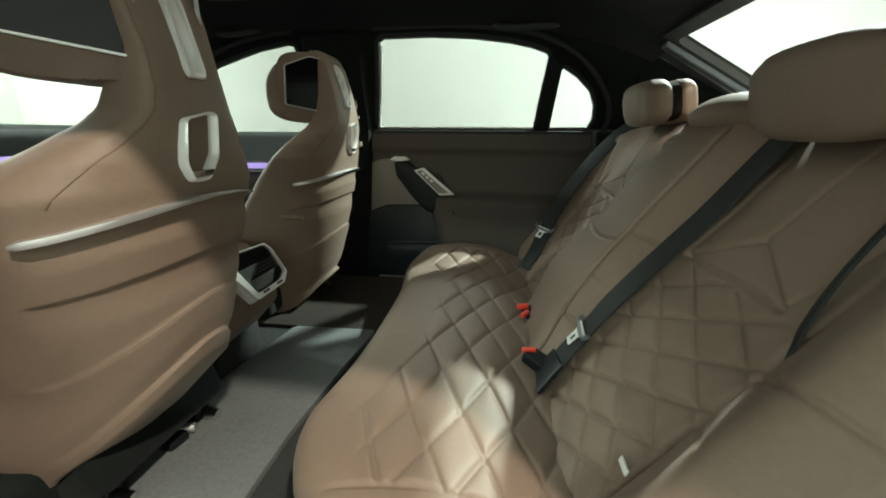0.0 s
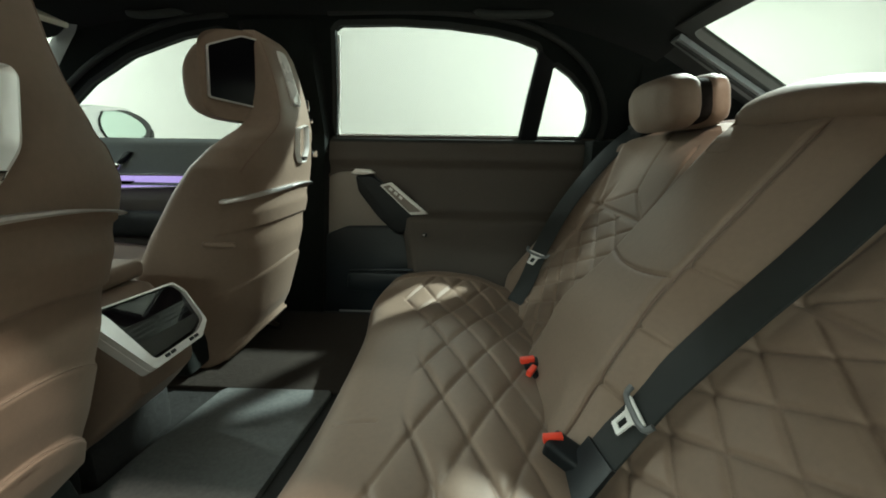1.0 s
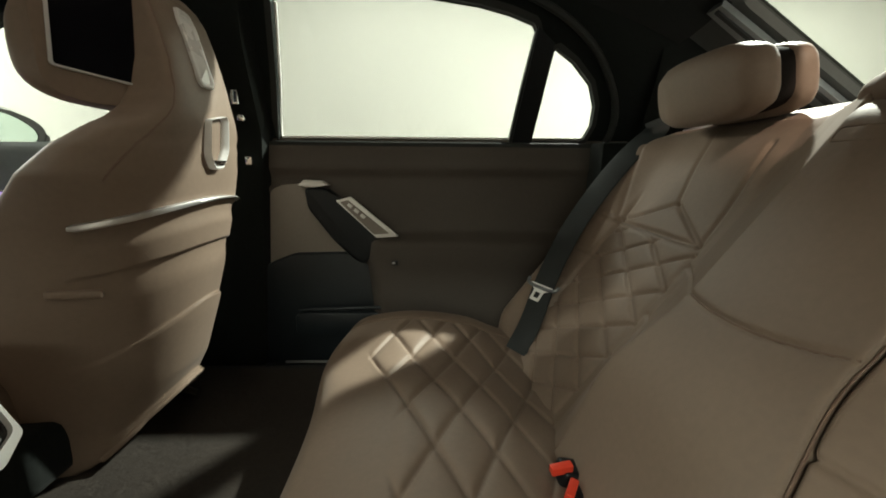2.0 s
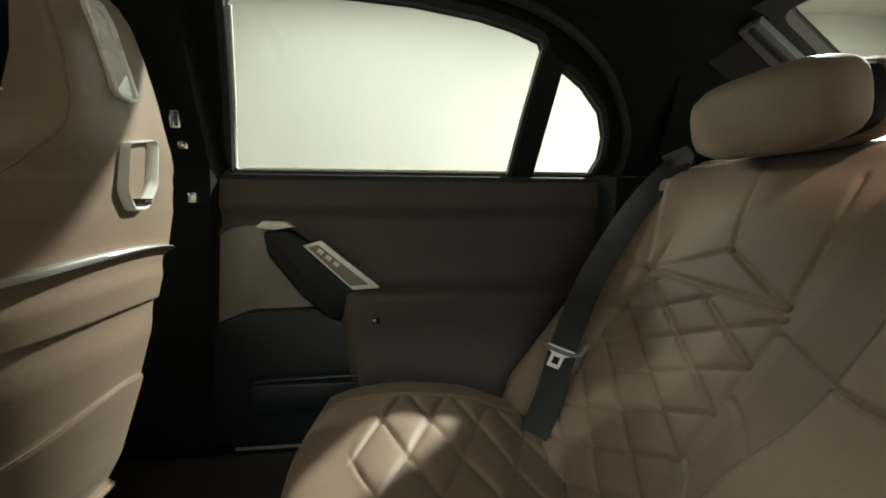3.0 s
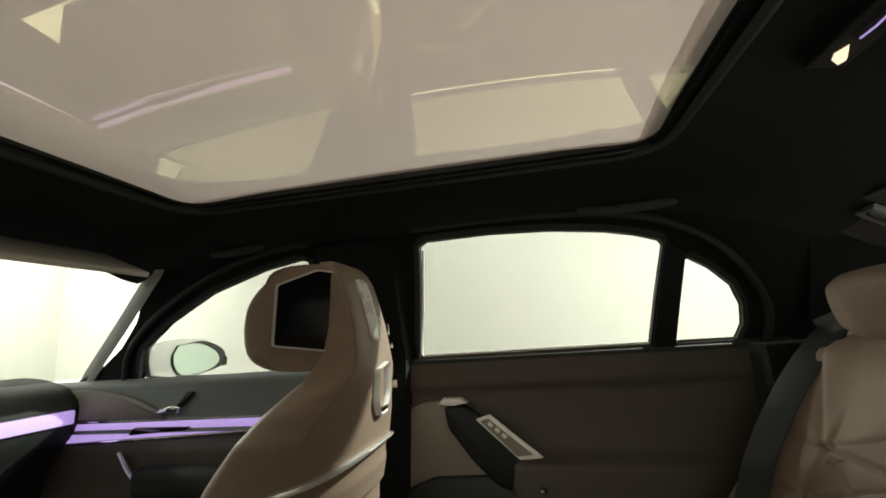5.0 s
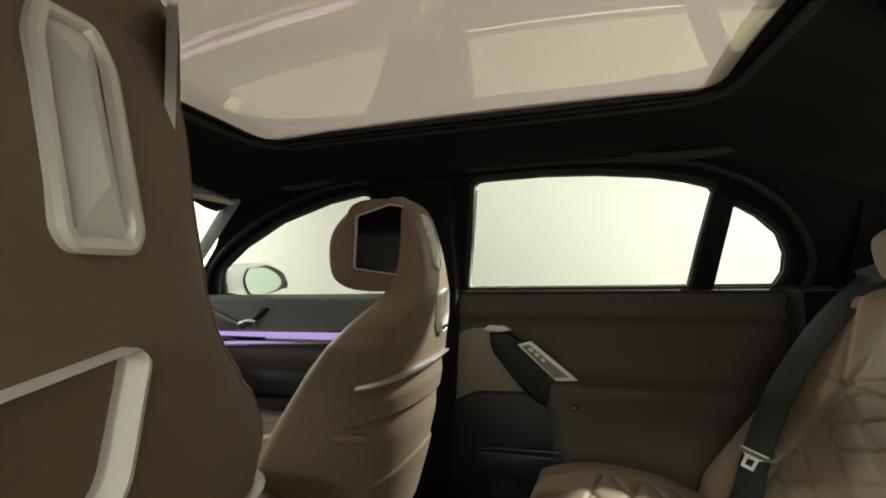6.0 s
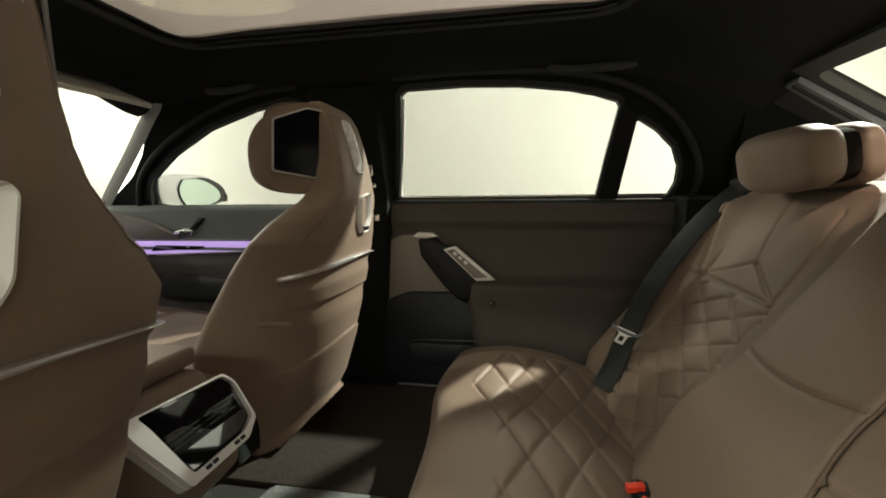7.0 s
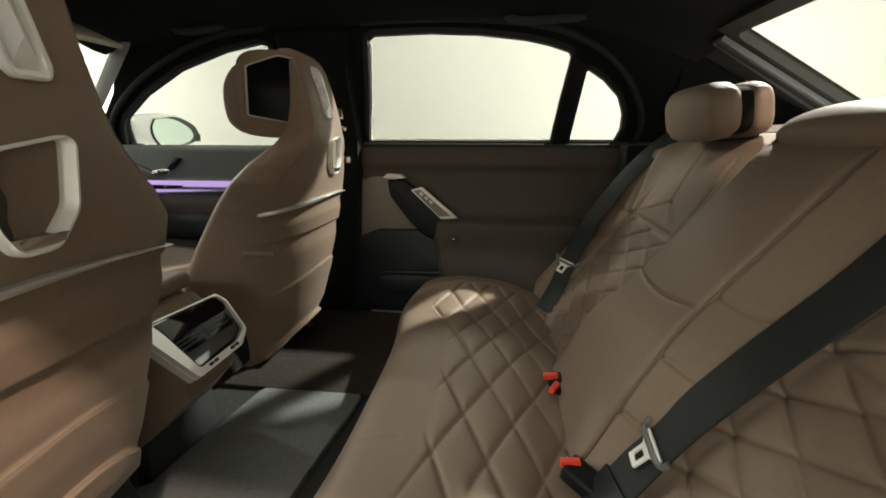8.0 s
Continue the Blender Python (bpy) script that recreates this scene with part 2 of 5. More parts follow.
def rounded(outline, radius, seg=4):
    """Rounds the corners of an outline."""
    out = []
    n = len(outline)
    for i in range(n):
        p, a, b = Vector(outline[i]), Vector(outline[i - 1]), Vector(outline[(i + 1) % n])
        r = min(radius, 0.45 * (a - p).length, 0.45 * (b - p).length)
        s, e = p + (a - p).normalized() * r, p + (b - p).normalized() * r
        for k in range(seg + 1):
            t = k / seg
            q = s * (1 - t) ** 2 + p * 2 * t * (1 - t) + e * t * t
            out.append((q.x, q.y))
    return out


def scaled(outline, d):
    """An outline grown by about d (shrunk where negative)."""
    n = len(outline)
    area = sum(outline[i][0] * outline[(i + 1) % n][1] - outline[(i + 1) % n][0] * outline[i][1] for i in range(n))
    sign = 1 if area > 0 else -1
    out = []
    for i in range(n):
        t = (Vector(outline[(i + 1) % n]) - Vector(outline[i - 1])).normalized()
        out.append((outline[i][0] + sign * t.y * d, outline[i][1] - sign * t.x * d))
    return out


def sheet(fn, us, vs):
    """A grid of places fn(u, v): verts and faces."""
    verts = [fn(u, v) for u in us for v in vs]
    n = len(vs)
    faces = [(i * n + j, i * n + j + 1, (i + 1) * n + j + 1, (i + 1) * n + j) for i in range(len(us) - 1) for j in range(n - 1)]
    return verts, faces


def smooth(a, b, x):
    t = min(1.0, max(0.0, (x - a) / (b - a)))
    return t * t * (3 - 2 * t)


def seg_dist(px, py, a, b):
    ax, ay = a
    dx, dy = b[0] - ax, b[1] - ay
    t = ((px - ax) * dx + (py - ay) * dy) / (dx * dx + dy * dy)
    t = min(1.0, max(0.0, t))
    return math.hypot(px - ax - t * dx, py - ay - t * dy)


def groove(d, width, depth):
    return -depth * math.exp(-(d / width) ** 2)


def quilt(u, v, half_u, half_v, puff, width=0.005, cut=0.0045):
    """Height of a diamond quilting: cushions between crossing seams."""
    a, b = u / half_u + v / half_v, u / half_u - v / half_v
    fa, fb = abs(a / 2 - round(a / 2)) * 2, abs(b / 2 - round(b / 2)) * 2
    k = 1 / math.hypot(1 / half_u, 1 / half_v)
    da, db = fa * k, fb * k
    soft = puff * (1 - math.exp(-(da / 0.010) ** 1.3)) * (1 - math.exp(-(db / 0.010) ** 1.3))
    return soft + groove(da, width, cut) + groove(db, width, cut)

# ---- showroom ----
FLOOR_Z = 0.34


def block(name, x0, x1, y0, y1, z0, z1, material, label, category, bevel=0.0):
    ob = part(name, box(x1 - x0, y1 - y0, z1 - z0, pose((x0 + x1) / 2, (y0 + y1) / 2, (z0 + z1) / 2), bevel), material)
    return tagged(ob, label, category, kind="structure")


block("ground", -7, 7, -6.2, 5.2, -0.1, 0.0, TILE, "grey polished tile floor of the hall", "floor")
block("wall_north", -7.2, 7.2, 5.0, 5.2, 0.0, 3.4, WALL, "plain white painted hall wall", "wall")
block("wall_south", -7.2, 7.2, -6.2, -6.0, 0.0, 3.4, WALL, "plain white painted hall wall", "wall")
block("wall_west", -7.2, -7.0, -6.0, 5.0, 0.0, 3.4, WALL, "plain white painted hall wall", "wall")
block("wall_east", 7.0, 7.2, -6.0, 5.0, 0.0, 3.4, WALL, "plain white painted hall wall", "wall")
block("ceiling", -7.2, 7.2, -6.2, 5.2, 3.4, 3.5, CEIL, "pale taupe painted hall ceiling", "ceiling")

# ---- car shell: side panels, lining, glass ----
LEAN_IN = 0.56


def side_place(side, push=0.0):
    """Places (x, z, depth) on the leaning plane of the side windows; depth goes outwards."""
    def place(u, v, w):
        return Vector((u, side * (0.80 - LEAN_IN * (v - 0.952) + w + push), v))
    return place


REAR_WIN = [(0.002, 0.952), (0.034, 1.10), (0.062, 1.254), (0.080, 1.264), (0.250, 1.266), (0.399, 1.259), (0.530, 1.244), (0.600, 1.230), (0.657, 1.213), (0.665, 1.202), (0.648, 1.08), (0.634, 0.953)]
QUARTER = [(0.698, 0.957), (0.707, 1.06), (0.716, 1.160), (0.724, 1.166), (0.772, 1.139), (0.825, 1.094), (0.850, 1.045), (0.855, 0.998), (0.842, 0.962), (0.830, 0.957)]
FRONT_WIN = [(-0.978, 0.938), (-0.940, 1.005), (-0.911, 1.037), (-0.778, 1.112), (-0.599, 1.186), (-0.411, 1.234), (-0.290, 1.252), (-0.262, 1.245), (-0.255, 1.10), (-0.25, 0.943)]


def dense(outline, n):
    pts = []
    k = len(outline)
    for i in range(k):
        a, b = Vector(outline[i]), Vector(outline[(i + 1) % k])
        for j in range(n):
            q = a.lerp(b, j / n)
            pts.append((q.x, q.y))
    return pts


SIDE_OUTER = [(-1.34, 0.905), (-0.25, 0.915), (0.9, 0.925), (1.42, 0.93), (1.30, 1.06), (1.10, 1.165), (0.95, 1.235), (0.80, 1.272), (0.55, 1.292), (0.1, 1.30), (-0.4, 1.30), (-0.72, 1.275), (-0.80, 1.243), (-0.84, 1.195), (-0.905, 1.120), (-1.0, 1.045), (-1.10, 0.99), (-1.25, 0.935)]
far_side = part("car_side", holed_panel(dense(SIDE_OUTER, 3), [dense(REAR_WIN, 3), dense(QUARTER, 3), dense(FRONT_WIN, 3)], 0.014, side_place(1)), LINING, smooth=False)
tagged(far_side, "black lined side frame of the car round its windows", "car body", kind="structure")
# the near side: its rear door is open, so that the opening runs down to the sill
NEAR_OPENING = [(-0.03, 0.36), (-0.02, 0.95), (0.05, 1.25), (0.25, 1.272), (0.55, 1.255), (0.70, 1.20), (0.80, 1.10), (0.86, 0.95), (0.80, 0.70), (0.62, 0.50), (0.52, 0.36)]
NEAR_OUTER = [(-1.34, 0.30), (1.42, 0.30), (1.42, 0.93), (1.30, 1.06), (1.10, 1.165), (0.95, 1.235), (0.80, 1.285), (0.55, 1.298), (0.1, 1.304), (-0.4, 1.30), (-0.72, 1.272), (-0.90, 1.21), (-1.12, 1.08), (-1.34, 0.93)]


def near_place(u, v, w):
    return Vector((u, -(0.80 - LEAN_IN * max(0.0, v - 0.952) + w), v))


near_side = part("car_side", holed_panel(dense(NEAR_OUTER, 3), [dense(NEAR_OPENING, 3), dense(FRONT_WIN, 3)], 0.10, near_place), LINING, smooth=False)
tagged(near_side, "black lined side frame round the open rear doorway", "car body", kind="structure")


def window_trim(name, outline, label, grow, push):
    ob = part(name, ring_frame(dense(outline, 3), scaled(dense(outline, 3), grow), 0.012, side_place(1, push)), TRIM_DARK)
    return tagged(ob, label, "window seal", kind="structure")


def pane(name, outline, label):
    ob = part(name, holed_panel(dense(scaled(outline, 0.01), 2), [], 0.004, side_place(1, 0.005)), PANE, smooth=False)
    ob.visible_shadow = False
    return tagged(ob, label, "window", kind="structure")


pane("window_1", REAR_WIN, "clear rear door window glass, fully closed")
pane("window_2", QUARTER, "small fixed rear quarter glass")
pane("window_3", FRONT_WIN, "clear front door window glass, fully closed")
window_trim("trim_1", REAR_WIN, "dark rubber seal round the rear door window", 0.014, -0.010)
window_trim("trim_2", QUARTER, "dark rubber seal round the quarter glass", 0.012, -0.009)
window_trim("trim_3", FRONT_WIN, "dark rubber seal round the front door window", 0.012, -0.009)
# thin pale edge of the pane along the front and foot of the rear window
part_edge = part("trim_4", tube([side_place(1, 0.002)(u, v, 0) for u, v in ((0.640, 0.962), (0.012, 0.962), (0.040, 1.10), (0.068, 1.245))], 0.0035, 6), PALE_SILVER)
tagged(part_edge, "thin pale window channel edge", "window seal", kind="structure")
divider = part("trim_5", slab([(0.640, 0.945), (0.694, 0.945), (0.712, 1.175), (0.668, 1.205)], 0.02, lambda u, v, w: side_place(1, -0.016)(u, v, w), 0.004), BLACK_PLASTIC)
tagged(divider, "black divider post between door window and quarter glass", "window post", kind="structure")
arch = part("trim_6", tube([side_place(1, -0.012)(u, v, 0) for u, v in curve_through([(0.05, 1.294), (0.30, 1.297), (0.55, 1.279), (0.70, 1.237), (0.815, 1.165), (0.893, 1.065), (0.912, 0.988), (0.895, 0.93)], 30)], 0.010, 8), TRIM_DARK)
tagged(arch, "dark door frame seal arching over the rear windows", "door seal", kind="structure")
arch2 = part("trim_7", tube([side_place(1, -0.010)(u, v, 0) for u, v in curve_through([(-1.03, 0.945), (-0.96, 1.038), (-0.81, 1.135), (-0.61, 1.221), (-0.42, 1.273), (-0.25, 1.290)], 30)], 0.010, 8), TRIM_DARK)
tagged(arch2, "dark door frame seal arching over the front window", "door seal", kind="structure")

# roof lining, lofted along the car and open over the roof glass
ROOF_X = [-0.84, -0.78, -0.70, -0.60, -0.545, -0.510, -0.478, -0.3, -0.1, 0.1, 0.3, 0.5, 0.600, 0.625, 0.66, 0.72, 0.80, 0.90, 0.965, 1.016]
ROOF_Y = [-1.0, -0.93, -0.85, -0.78, -0.73, -0.70, -0.4, -0.2, 0.0, 0.2, 0.4, 0.70, 0.73, 0.78, 0.85, 0.93, 1.0]


def roof_z(x):
    if x < -0.45:
        return 1.366 - 0.46 * (-0.45 - x) ** 1.9
    if x > 0.62:
        return 1.366 - 0.152 * ((x - 0.62) / 0.396) ** 1.6
    return 1.366


def roof_place(x, s, up=0.0):
    """s from -1 to 1 across; the edges meet the side panels."""
    rail_z = 1.290 if -0.4 < x < 0.5 else (1.290 - 0.21 * (-0.4 - x) ** 1.6 if x < 0 else 1.290 - 0.34 * (x - 0.5) ** 1.7)
    rail_y = 0.80 - LEAN_IN * (rail_z - 0.952) - 0.004
    a = abs(s)
    top = roof_z(x) + 0.012 * (1 - min(1, a / 0.672) ** 2)
    k = smooth(0.64, 1.0, a)
    return Vector((x, math.copysign(rail_y * (a ** 0.97), s), top * (1 - k) + rail_z * k + up))


verts, faces = [], []
for lev in (0.0, 0.035):
    base = len(verts)
    for x in ROOF_X:
        for s in ROOF_Y:
            verts.append(roof_place(x, s, lev))
    n = len(ROOF_Y)
    for i in range(len(ROOF_X) - 1):
        for j in range(n - 1):
            if -0.479 < ROOF_X[i] < 0.599 and abs(ROOF_Y[j] + ROOF_Y[j + 1]) / 2 < 0.699:
                continue
            q = (base + i * n + j, base + i * n + j + 1, base + (i + 1) * n + j + 1, base + (i + 1) * n + j)
            faces.append(q if lev else q[::-1])
roof_lining = tagged(from_lists("roof_lining", verts, faces, LINING), "black suede roof lining with a large glass opening", "roof lining", kind="structure")

ROOF_HOLE = rounded([(-0.470, -0.430), (0.612, -0.430), (0.612, 0.430), (-0.470, 0.430)], 0.075, 7)
ROOF_OUT = rounded([(-0.510, -0.465), (0.645, -0.465), (0.645, 0.465), (-0.510, 0.465)], 0.060, 7)
rim = part("trim_8", ring_frame(scaled(ROOF_HOLE, -0.004), ROOF_OUT, 0.012, lambda u, v, w: Vector((u, v, 1.370 + w))), BLACK_PLASTIC)
tagged(rim, "black rubber seal round the roof glass", "roof rim", kind="structure")
# lining bead in a lighter grey that stands in for the highlight along it
lip = part("trim_9", tube([(u, v, 1.360) for u, v in scaled(ROOF_HOLE, 0.017)], 0.008, 10, closed=True), HANDLE_LIT_GREY)
tagged(lip, "dark rounded lining edge round the roof opening, highlight in its colour", "roof rim", kind="structure")


def roof_glass_place(u, v):
    return Vector((u, v, 1.388 + 0.005 * (1 - (v / 0.45) ** 2) - 0.016 * ((u - 0.08) / 0.55) ** 2))


verts, faces = sheet(roof_glass_place, list(np.linspace(-0.492, 0.635, 40)), list(np.linspace(-0.452, 0.452, 30)))
roof_glass = tagged(from_lists("roof_glass", verts, faces, BLIND), "taupe blind behind the glossy panoramic roof glass", "roof window", kind="structure")

# rear window and its surround


def rear_place(side=1, push=0.0):
    """Places (distance down the slope in x, y, depth) on the plane of the rear window."""
    def place(u, v, w):
        return Vector((1.016 + u + (w + push) * 0.45, v, 1.209 - 0.50 * u + (w + push) * 0.89))
    return place


RW = rounded([(0.0, -0.475), (0.0, 0.475), (0.38, 0.545), (0.38, -0.545)], 0.03, 4)
RW_OUT = rounded([(-0.035, -0.72), (-0.035, 0.72), (0.50, 0.78), (0.50, -0.78)], 0.02, 4)
# black lining coloured grey here, for light falling in through the rear window
surround = part("trim_10", ring_frame(RW, RW_OUT, 0.03, rear_place()), HANDLE_LIT_GREY, smooth=False)
tagged(surround, "black lined surround of the rear window, greyed for window light", "rear pillar", kind="structure")
rglass = part("window_4", holed_panel(scaled(RW, 0.012), [], 0.004, rear_place(1, 0.02)), CLEAR_PANE, smooth=False)
rglass.visible_shadow = False
tagged(rglass, "sloping rear window glass", "window", kind="structure")
for s in (-1, 1):
    q = part("trim_11", slab([(-0.015, s * 0.49), (0.45, s * 0.575), (0.45, s * 0.655), (-0.015, s * 0.535)], 0.014, rear_place(1, -0.016), 0.003), TRIM_GREY)
    tagged(q, "pale grey pillar strip beside the rear window", "pillar trim", kind="structure")
    q = part("trim_12", slab([(-0.01, s * 0.505), (0.45, s * 0.592), (0.45, s * 0.612), (-0.01, s * 0.515)], 0.006, rear_place(1, -0.021), 0.001), TRIM_DARK)
    tagged(q, "dark channel in the pillar strip", "pillar trim", kind="structure")
    # rear pillar lining from the quarter glass back to the rear window
    verts, faces = sheet(lambda a, b: Vector((0.985 + 0.435 * a, s * ((0.80 - LEAN_IN * (roof_place(min(0.985 + 0.435 * a, 1.016), 1).z - 0.952)) * b + (0.79) * (1 - b) - 0.05 * math.sin(math.pi * b) * 0.4), 0.93 + (max(0.975, 1.225 - 0.5 * max(0, 0.985 + 0.435 * a - 0.97)) - 0.93) * b)), list(np.linspace(0, 1, 12)), list(np.linspace(0, 1, 10)))
    q = tagged(from_lists("pillar_lining", verts, faces, LINING), "black suede rear pillar lining", "rear pillar", kind="structure")

# parcel shelf
q = part("parcel_shelf", slab(rounded([(1.04, -0.76), (1.44, -0.76), (1.44, 0.76), (1.04, 0.76)], 0.02), 0.02, lambda u, v, w: Vector((u, v, 0.932 + w + 0.20 * (u - 1.0)))), SHELF_CLOTH)
tagged(q, "pale cloth parcel shelf under the rear window", "parcel shelf", kind="structure")
q = part("shelf_edge", box(0.10, 1.46, 0.012, pose(1.135, 0, 0.990, 0, -11.3, 0), 0.004), SHELF_CLOTH)
tagged(q, "pale raised panel at the front of the parcel shelf", "parcel shelf", kind="structure")
q = part("trunk_wall", box(0.03, 1.5, 0.9, pose(1.52, 0, 0.6)), LINING)
tagged(q, "plain black wall behind the rear seat", "wall", kind="structure")

# windscreen with its pillars, and the bulkhead
WS = [(-0.83, -0.74), (-0.83, 0.74), (-1.30, 0.86), (-1.30, -0.86)]


def ws_place(push=0.0):
    def place(u, v, w):
        return Vector((u, v, 1.272 + 0.80 * (u + 0.87) + w + push))
    return place


q = part("window_5", holed_panel(WS, [], 0.004, ws_place(0.02)), CLEAR_PANE, smooth=False)
q.visible_shadow = False
tagged(q, "large sloping windscreen glass", "window", kind="structure")
for s in (-1, 1):
    edge = curve_through([(-0.775, 0.612, 1.268), (-0.812, 0.640, 1.252), (-0.850, 0.656, 1.226), (-0.985, 0.716, 1.132), (-1.134, 0.779, 1.030), (-1.32, 0.858, 0.903)], 24)
    verts, faces = sheet(lambda i, k: Vector(edge[i]) + Vector((0.085 * k, -0.004 - 0.026 * math.sin(0.5 * math.pi * k), -0.012 * k)), range(24), [0, 0.2, 0.4, 0.6, 0.8, 1.0])
    q = from_lists("trim_13", [Vector((v.x, s * v.y, v.z)) for v in verts], faces, PILLAR_CLOTH)
    tagged(q, "grey lined windscreen pillar", "pillar trim", kind="structure")

# floor, sills, bulkhead
q = part("floor", box(3.1, 1.40, 0.05, pose(0.0, 0, FLOOR_Z - 0.030), 0.0), CARPET)
tagged(q, "flat charcoal carpet of the car floor", "floor", kind="structure")
for s in (-1, 1):
    q = part("sill", box(2.6, 0.14, 0.10, pose(0.05, s * 0.77, 0.262), 0.012), BLACK_PLASTIC)
    tagged(q, "black door sill", "sill", kind="structure")
q = part("scuff_plate", box(0.9, 0.07, 0.006, pose(0.15, -0.775, 0.316), 0.002), SATIN)
tagged(q, "brushed metal scuff plate on the sill", "scuff plate", kind="structure")
q = part("bulkhead", box(0.04, 1.7, 0.65, pose(-1.62, 0, 0.62), 0.0), BLACK_PLASTIC)
tagged(q, "plain black bulkhead behind the dashboard", "wall", kind="structure")

# centre pillars between the doors
for s in (1, -1):
    q = thing("centre_pillar", (-0.16, s * 0.74, FLOOR_Z), "black lined pillar between the doors with chrome belt fittings", "pillar", kind="structure")
    bm = bmesh.new()
    zs = list(np.linspace(0.285, 1.275, 26))
    rings = []
    for z in zs:
        t = (z - 0.36) / (1.275 - 0.36)
        x0, x1 = -0.29 + 0.06 * t, -0.052 + 0.058 * t
        yo = 0.80 - LEAN_IN * max(0, z - 0.952)
        yi = yo - 0.065 * (1 - 0.6 * smooth(1.15, 1.275, z))
        rings.append([bm.verts.new((x, s * y, z)) for x, y in ((x0, yo), (x0 + 0.015, yi + 0.012), (x0 + 0.04, yi), (x1 - 0.04, yi), (x1 - 0.012, yi + 0.014), (x1, yo))])
    for a, b in zip(rings, rings[1:]):
        for k in range(5):
            bm.faces.new((a[k], a[k + 1], b[k + 1], b[k]))
    part("pillar_trim", bm, LINING, q)
    for z, h in ((1.045, 0.034), (1.000, 0.016), (0.896, 0.022)):
        part("belt_fitting", box(0.018, 0.016, h, pose(-0.055, s * (0.728 - LEAN_IN * max(0, z - 0.952)), z), 0.004), CHROME, q, "small chrome fitting")

# ---- rear door (closed, far side) ----
rear_door = thing("rear_door", (0.4, 0.79, 0.36), "dark brown leather rear door panel, closed, with silver trim", "car door")


def arm_edge(z):
    return 0.235 + 0.20 * max(0, 0.62 - z) + 0.12 * max(0, z - 0.62)


def door_y(x, z):
    y = 0.800
    y -= 0.022 * smooth(0.965, 0.935, z) * smooth(0.85, 0.90, z) + 0.012 * smooth(0.90, 0.87, z)
    arm = smooth(arm_edge(z) - 0.02, arm_edge(z) + 0.03, x) * smooth(0.705, 0.670, z)
    y -= 0.052 * arm
    y -= 0.018 * smooth(0.62, 0.42, z)
    return y


verts, faces = sheet(lambda u, v: Vector((u, door_y(u, v), v)), list(np.linspace(-0.085, 0.97, 90)), list(np.linspace(0.295, 0.965, 74)))
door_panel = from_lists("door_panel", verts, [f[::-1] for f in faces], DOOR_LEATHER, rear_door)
q = part("door_core", box(1.04, 0.04, 0.68, pose(0.44, 0.835, 0.615), 0.004), BLACK_PLASTIC, rear_door)


def door_place(push):
    return lambda u, v, w: Vector((u, 0.790 - push - w, v))


part("belt_rail", slab(rounded([(-0.085, 0.905), (0.90, 0.905), (0.90, 0.951), (-0.085, 0.951)], 0.008), 0.016, lambda u, v, w: Vector((u, 0.795 - w, v)), 0.006, 3), TRIM_DARK, rear_door, "dark soft upper rail under the window")
SPK = rounded([(-0.050, 0.606), (-0.040, 0.795), (-0.020, 0.822), (0.010, 0.834), (0.075, 0.838), (0.082, 0.800), (0.180, 0.640), (0.028, 0.634)], 0.008)
spk = part("speaker_cover", slab(SPK, 0.012, door_place(-0.004), 0.003), SPEAKER, rear_door, "grey metal speaker cover")
part("speaker_rim", ring_frame(SPK, scaled(SPK, 0.009), 0.016, door_place(-0.004)), DOOR_LEATHER, rear_door)
part("trim_cap", slab([(0.056, 0.832), (0.072, 0.846), (0.120, 0.844), (0.140, 0.832), (0.100, 0.826), (0.075, 0.828)], 0.030, door_place(0.004), 0.003), PALE_SILVER, rear_door, "pale silver trim cap")
part("pull_handle", slab(rounded([(0.072, 0.824), (0.128, 0.826), (0.165, 0.800), (0.285, 0.690), (0.262, 0.640), (0.232, 0.612), (0.205, 0.622), (0.150, 0.680), (0.080, 0.768)], 0.012), 0.036, door_place(0.0), 0.010, 3), BLACK_PLASTIC, rear_door, "black door pull")
plate = part("switch_plate", slab(rounded([(0.160, 0.792), (0.200, 0.803), (0.330, 0.694), (0.268, 0.690)], 0.004), 0.010, lambda u, v, w: Vector((u, 0.752 - w, v)), 0.002), PALE_SILVER, rear_door, "pale silver switch plate")
for k in range(3):
    part("switch", box(0.014, 0.008, 0.009, pose(0.199 + 0.017 * k, 0.740, 0.779 - 0.0143 * k, 0, 40, 0), 0.002), PALE_SILVER, plate)
inset = rounded([(0.172, 0.788), (0.194, 0.794), (0.304, 0.7025), (0.262, 0.700)], 0.004)
part("plate_inset", slab(inset, 0.0012, lambda u, v, w: Vector((u, 0.7420 - w, v)), 0.0), SPEAKER, plate, "brushed grey field of the switch plate")
part("opener", box(0.008, 0.008, 0.005, pose(0.316, 0.724, 0.623), 0.002), SATIN, rear_door, "small chrome door opener")
part("opener_recess", box(0.018, 0.010, 0.013, pose(0.319, 0.731, 0.622), 0.003), BLACK_PLASTIC, rear_door)
BIN = rounded([(-0.095, 0.560), (-0.040, 0.612), (0.034, 0.641), (0.192, 0.645), (0.258, 0.600), (0.302, 0.490), (0.302, 0.302), (-0.080, 0.302), (-0.095, 0.440)], 0.012)
binp = part("door_bin", slab(BIN, 0.030, door_place(-0.006), 0.010, 3), DOOR_BIN, rear_door, "black moulded door pocket")
part("bin_lip", tube(curve_through([(0.045, 0.742, 0.480), (0.09, 0.738, 0.486), (0.19, 0.736, 0.489), (0.30, 0.738, 0.492)], 12), 0.005, 8), DOOR_BIN, binp)
